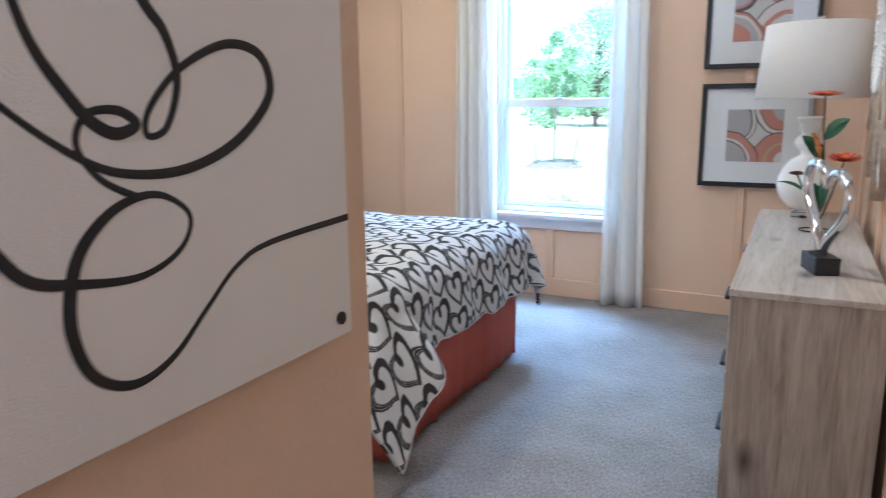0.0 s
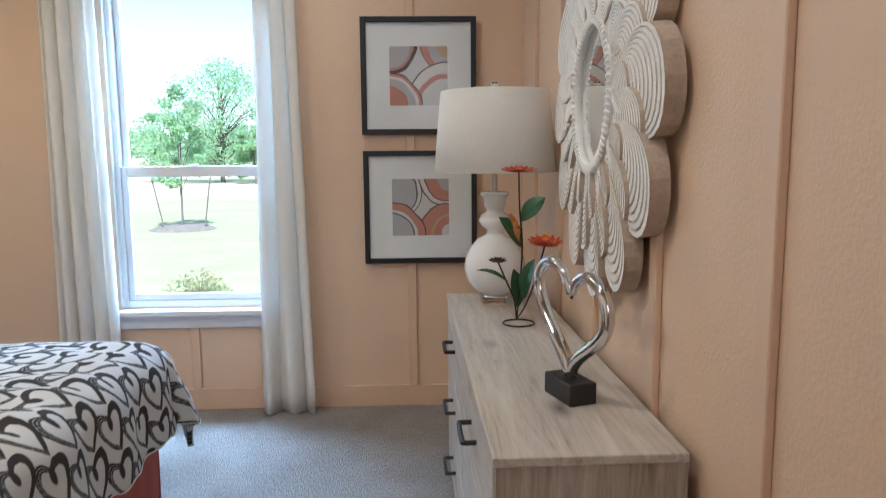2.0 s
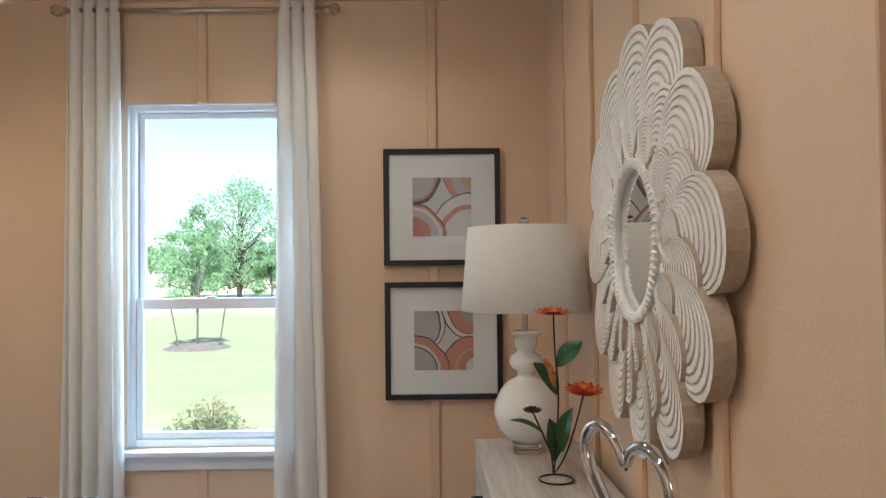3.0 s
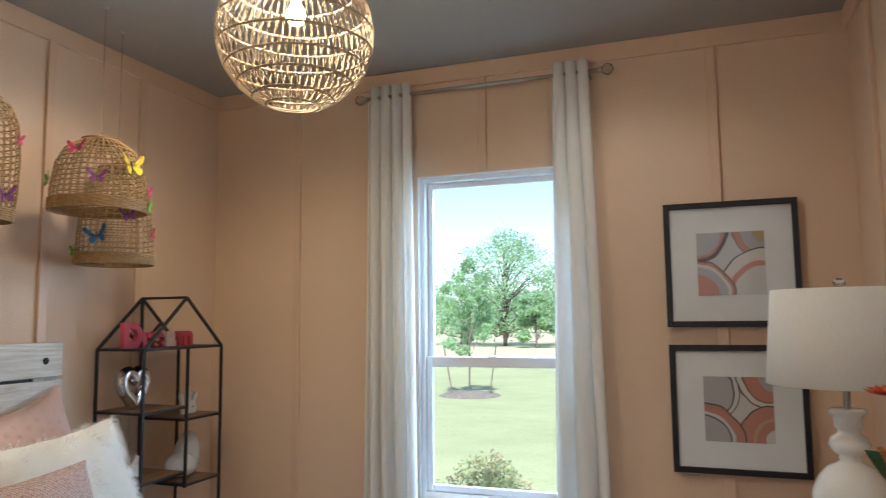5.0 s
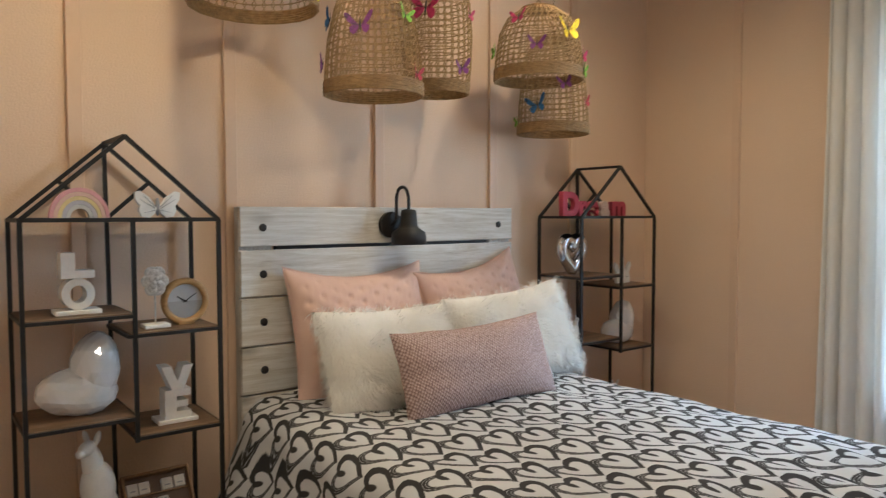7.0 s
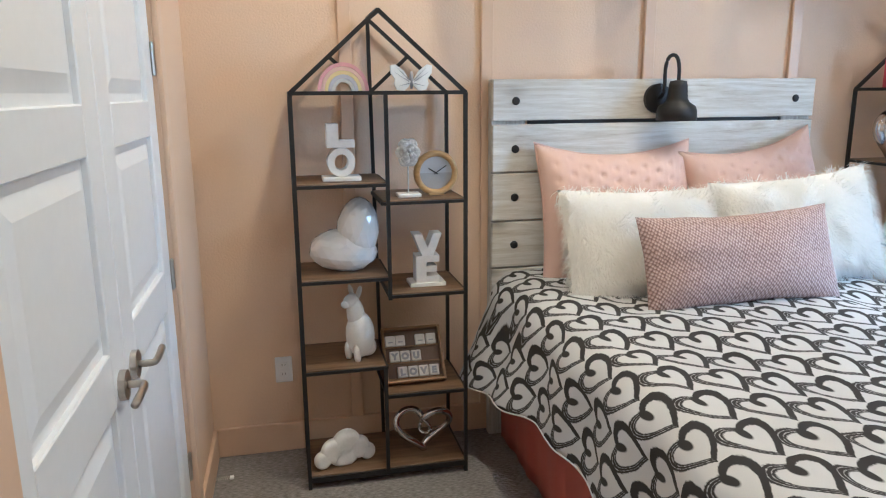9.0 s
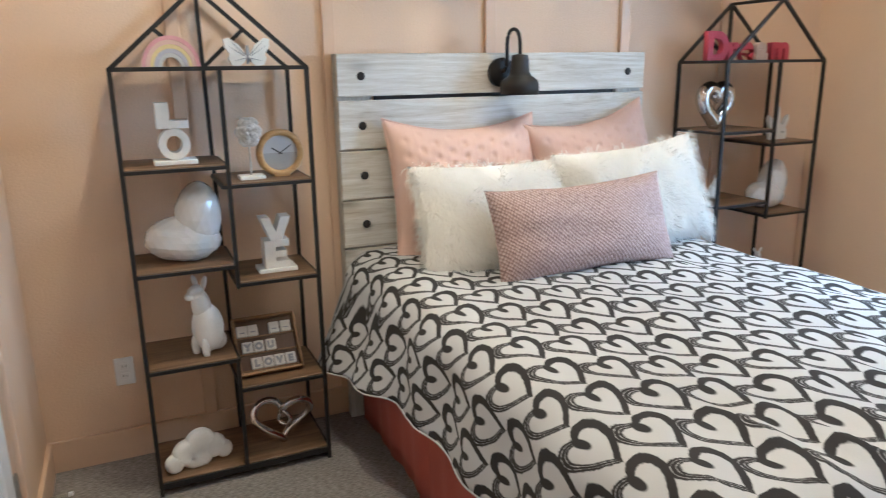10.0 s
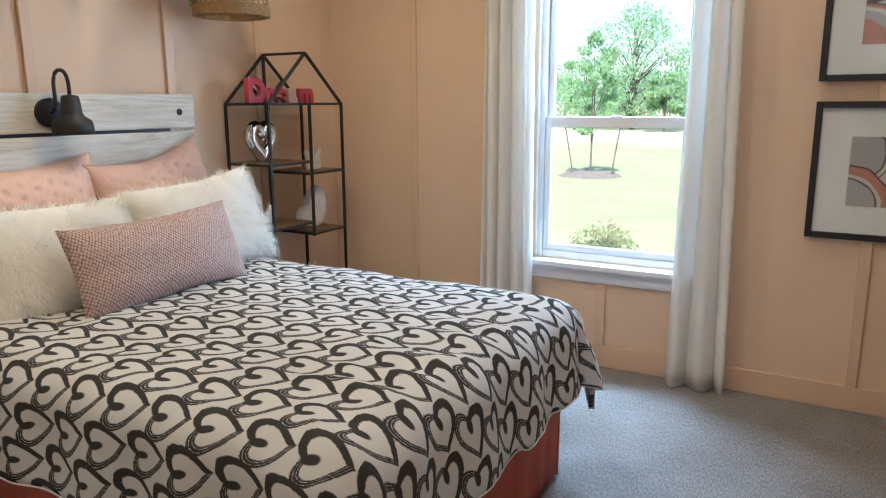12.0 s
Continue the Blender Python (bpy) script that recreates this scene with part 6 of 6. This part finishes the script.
brush([(0.726, 1.336), (0.685, 1.358), (0.662, 1.392), (0.675, 1.421), (0.71, 1.425), (0.732, 1.411), (0.707, 1.402), (0.68, 1.415), (0.655, 1.444), (0.632, 1.478), (0.617, 1.519), (0.60, 1.60), (0.55, 1.72)], 0.004, 0.0075)
brush([(0.52, 1.53), (0.56, 1.47), (0.596, 1.429), (0.658, 1.384), (0.712, 1.362), (0.793, 1.36), (0.875, 1.387), (0.936, 1.44), (0.925, 1.488), (0.868, 1.499), (0.797, 1.47), (0.751, 1.428), (0.744, 1.399), (0.771, 1.407), (0.79, 1.457), (0.778, 1.504), (0.753, 1.535), (0.70, 1.62), (0.60, 1.80)], 0.004, 0.0075)


# ---- outdoors ----
GZ = -0.25
def lawn_material():
    m, nt, b = nodes_of("mown_lawn", 0.95)
    v = coords(nt)
    n1, n2, n3 = noise_tex(nt, v, 0.25, 3.0), noise_tex(nt, v, 14.0, 3.0), noise_tex(nt, v, 1.5, 2.0)
    f = math_node(nt, "ADD", math_node(nt, "ADD", math_node(nt, "MULTIPLY", n1, 0.4), math_node(nt, "MULTIPLY", n2, 0.3)), math_node(nt, "MULTIPLY", n3, 0.3))
    near = ramp(nt, f, [(0.3, (0.20, 0.215, 0.09)), (0.55, (0.27, 0.275, 0.125)), (0.75, (0.34, 0.33, 0.17))])
    far = ramp(nt, f, [(0.3, (0.30, 0.27, 0.14)), (0.7, (0.46, 0.41, 0.24))])
    sep = nt.nodes.new("ShaderNodeSeparateXYZ")
    link(nt, v, sep.inputs[0])
    mask = math_node(nt, "MULTIPLY", math_node(nt, "SUBTRACT", math_node(nt, "ADD", sep.outputs[1], math_node(nt, "MULTIPLY", n1, 8.0)), 34.0), 0.25)
    mask.node.use_clamp = True
    link(nt, mix_colour(nt, mask, near, far), b.inputs["Base Color"])
    bump(nt, b, n2, 0.6, 0.05)
    return m
bm = bmesh.new()
n = 40
ys = [YF + T + 0.02 + 1500 * (i / n) ** 3 for i in range(n + 1)]
rows = [[bm.verts.new((x, y, GZ + (0.06 * noise.noise((x * 0.12, y * 0.12, 2)) if y > 9 else 0))) for x in (-1500, -400, -120, -60, -40, -30, -24, -18, -12, -8, -4, 0, 6, 20, 100, 600)] for y in ys]
for a, b in zip(rows, rows[1:]):
    for k in range(len(a) - 1):
        bm.faces.new((a[k], a[k + 1], b[k + 1], b[k]))
structure(part("ground", bm, lawn_material(), smooth=True), "sunlit green lawn running to a dry meadow", "ground")

LEAFM = [plain("tree_leaves_" + k, c, 0.6, vary=0.35, scale=1.5, fine=9.0, relief=0.0) for k, c in (("fresh", (0.38, 0.52, 0.28)), ("deep", (0.40, 0.54, 0.30)), ("bronze", (0.42, 0.32, 0.17)))]
for _m in LEAFM:
    let_light_through(_m, 0.7)
SHRUBLEAF = plain("yellow_green_shrub_leaves", (0.38, 0.37, 0.16), 0.6, vary=0.3, scale=9.0, relief=0.0)
let_light_through(SHRUBLEAF, 0.5)
BARK = plain("grey_brown_bark", (0.13, 0.10, 0.08), 0.9, vary=0.3, scale=6.0, fine=40.0, relief=0.6)
MULCH = plain("brown_mulch", (0.15, 0.12, 0.09), 0.95, vary=0.4, scale=9.0, fine=60.0, relief=0.8)

def leaf_cloud(bm, rnd, centre, radii, count, size):
    for _ in range(count):
        d = Vector((rnd.gauss(0, 1), rnd.gauss(0, 1), rnd.gauss(0, 1))).normalized() * rnd.uniform(0.55, 1.0)
        c = Vector(centre) + Vector((d.x * radii[0], d.y * radii[1], d.z * radii[2]))
        u = Vector((rnd.gauss(0, 1), rnd.gauss(0, 1), rnd.gauss(0, 1))).normalized()
        w = u.cross(Vector((rnd.gauss(0, 1), rnd.gauss(0, 1), rnd.gauss(0, 1)))).normalized()
        s = size * rnd.uniform(0.6, 1.3)
        bm.faces.new([bm.verts.new(p) for p in (c - u * s, c + w * s * 0.45, c + u * s, c - w * s * 0.45)])

def tree(at, height, spread, clumps, leaves, leaf_size, mat, seed, label, base=0.3, trunk=None):
    """A tapered trunk with limbs and a ragged crown of leaf clumps."""
    rnd = random.Random(seed)
    th = thing("tree", at, label, "tree")
    r = trunk or height * 0.022
    part("trunk", tube(bmesh.new(), smooth_path([(0, 0, -0.1), (0.02 * height * rnd.uniform(-1, 1), 0, height * 0.3), (0.03 * height * rnd.uniform(-1, 1), 0, height * 0.62), (0, 0, height * 0.88)], 4), [r * (1 - 0.8 * i / 12) for i in range(13)], 8), BARK, th, smooth=True)
    bm, lb = bmesh.new(), bmesh.new()
    for k in range(clumps):
        f = rnd.uniform(base, 1.0)
        env = max(0.0, 1 - ((f - (0.96 + base) / 2) / ((1.04 - base) / 2)) ** 2) ** 0.5
        a, d = rnd.uniform(0, 6.283), spread * env * rnd.uniform(0.25, 1.0)
        c = Vector((d * math.cos(a), d * math.sin(a), height * f))
        cr = spread * rnd.uniform(0.18, 0.36)
        leaf_cloud(bm, rnd, c, (cr, cr, cr * 0.7), leaves // clumps, leaf_size)
        if k % 3 == 0:
            tube(lb, [(0, 0, height * max(0.12, f - 0.28)), (c.x * 0.5, c.y * 0.5, height * (f - 0.1)), tuple(c)], [r * 0.4, r * 0.22, r * 0.06], 5)
    part("limbs", lb, BARK, th)
    part("crown", bm, mat, th)
tree((-13.6, 50.0, GZ), 7.6, 4.5, 150, 9000, 0.12, LEAFM[1], 1, "tall broad green tree at the meadow's edge", 0.14)
tree((-17.6, 52.0, GZ), 4.6, 3.2, 60, 3200, 0.13, LEAFM[0], 2, "rounded green tree at the meadow's edge", 0.16)
tree((-9.6, 51.0, GZ), 5.4, 3.2, 60, 3200, 0.13, LEAFM[0], 3, "rounded green tree at the meadow's edge", 0.16)
tree((-10.7, 47.0, GZ), 3.6, 1.5, 16, 2200, 0.2, LEAFM[1], 4, "low green tree in the dry grass", 0.1)
tree((-6.1, 18.6, GZ), 3.4, 0.75, 26, 2200, 0.07, LEAFM[0], 5, "young staked tree in a mulch ring", 0.32, 0.028)
bm = bmesh.new()
lathe(bm, [(0, 0.07), (0.35, 0.06), (0.6, 0.035), (0.8, -0.04)], 26, (0, 0, 0))
mu = part("mulch_bed", bm, MULCH, smooth=True)
mu.location = (-6.1, 18.6, GZ + 0.03)
tagged(mu, "round brown mulch bed under the young tree", "mulch", kind="stuff")
for x, y, lx in ((-6.42, 18.3, -0.26), (-5.55, 18.5, 0.2)):
    st = part("stake", tube(bmesh.new(), [(0, 0, -0.1), (lx, 0, 1.25)], 0.018, 6), BARK)
    st.location = (x, y, GZ)
    tagged(st, "thin wooden tree stake in the lawn", "stake", "stakes round the young tree")
bm = bmesh.new()
rnd = random.Random(31)
for k in range(40):
    x = -75 + 3.2 * k + rnd.uniform(-1, 1)
    for j in range(3):
        leaf_cloud(bm, rnd, (x + rnd.uniform(-2, 2), 92 + rnd.uniform(-4, 4), GZ + rnd.uniform(1.0, 4.6)), (2.6, 2.0, 1.7), 70, 0.55)
tagged(part("far_woods", bm, LEAFM[1]), "distant line of green woods", "woods", kind="stuff")
def shrub(at, r, seed):
    rnd = random.Random(seed)
    th = thing("shrub", at, "low rounded shrub with green and bronze leaves below the window", "shrub", "shrubs by the house")
    bm, b2, b3 = bmesh.new(), bmesh.new(), bmesh.new()
    for k in range(44):
        a, d = rnd.uniform(0, 6.283), r * rnd.uniform(0, 1.0)
        c = (d * math.cos(a), d * math.sin(a), r * rnd.uniform(0.3, 0.95) * (1.1 - 0.6 * (d / r) ** 2))
        leaf_cloud(bm if k % 3 else b2, rnd, c, (r * 0.3, r * 0.3, r * 0.26), 95, 0.022)
        tube(b3, [(0, 0, 0), (c[0] * 0.6, c[1] * 0.6, c[2] * 0.6), c], [0.008, 0.005, 0.002], 4)
    part("leaves", bm, SHRUBLEAF, th)
    part("young_leaves", b2, LEAFM[2], th, "bronze young leaves")
    part("twigs", b3, BARK, th)
shrub((-2.36, 7.6, GZ), 0.58, 41)
shrub((-0.9, 7.5, GZ), 0.46, 42)
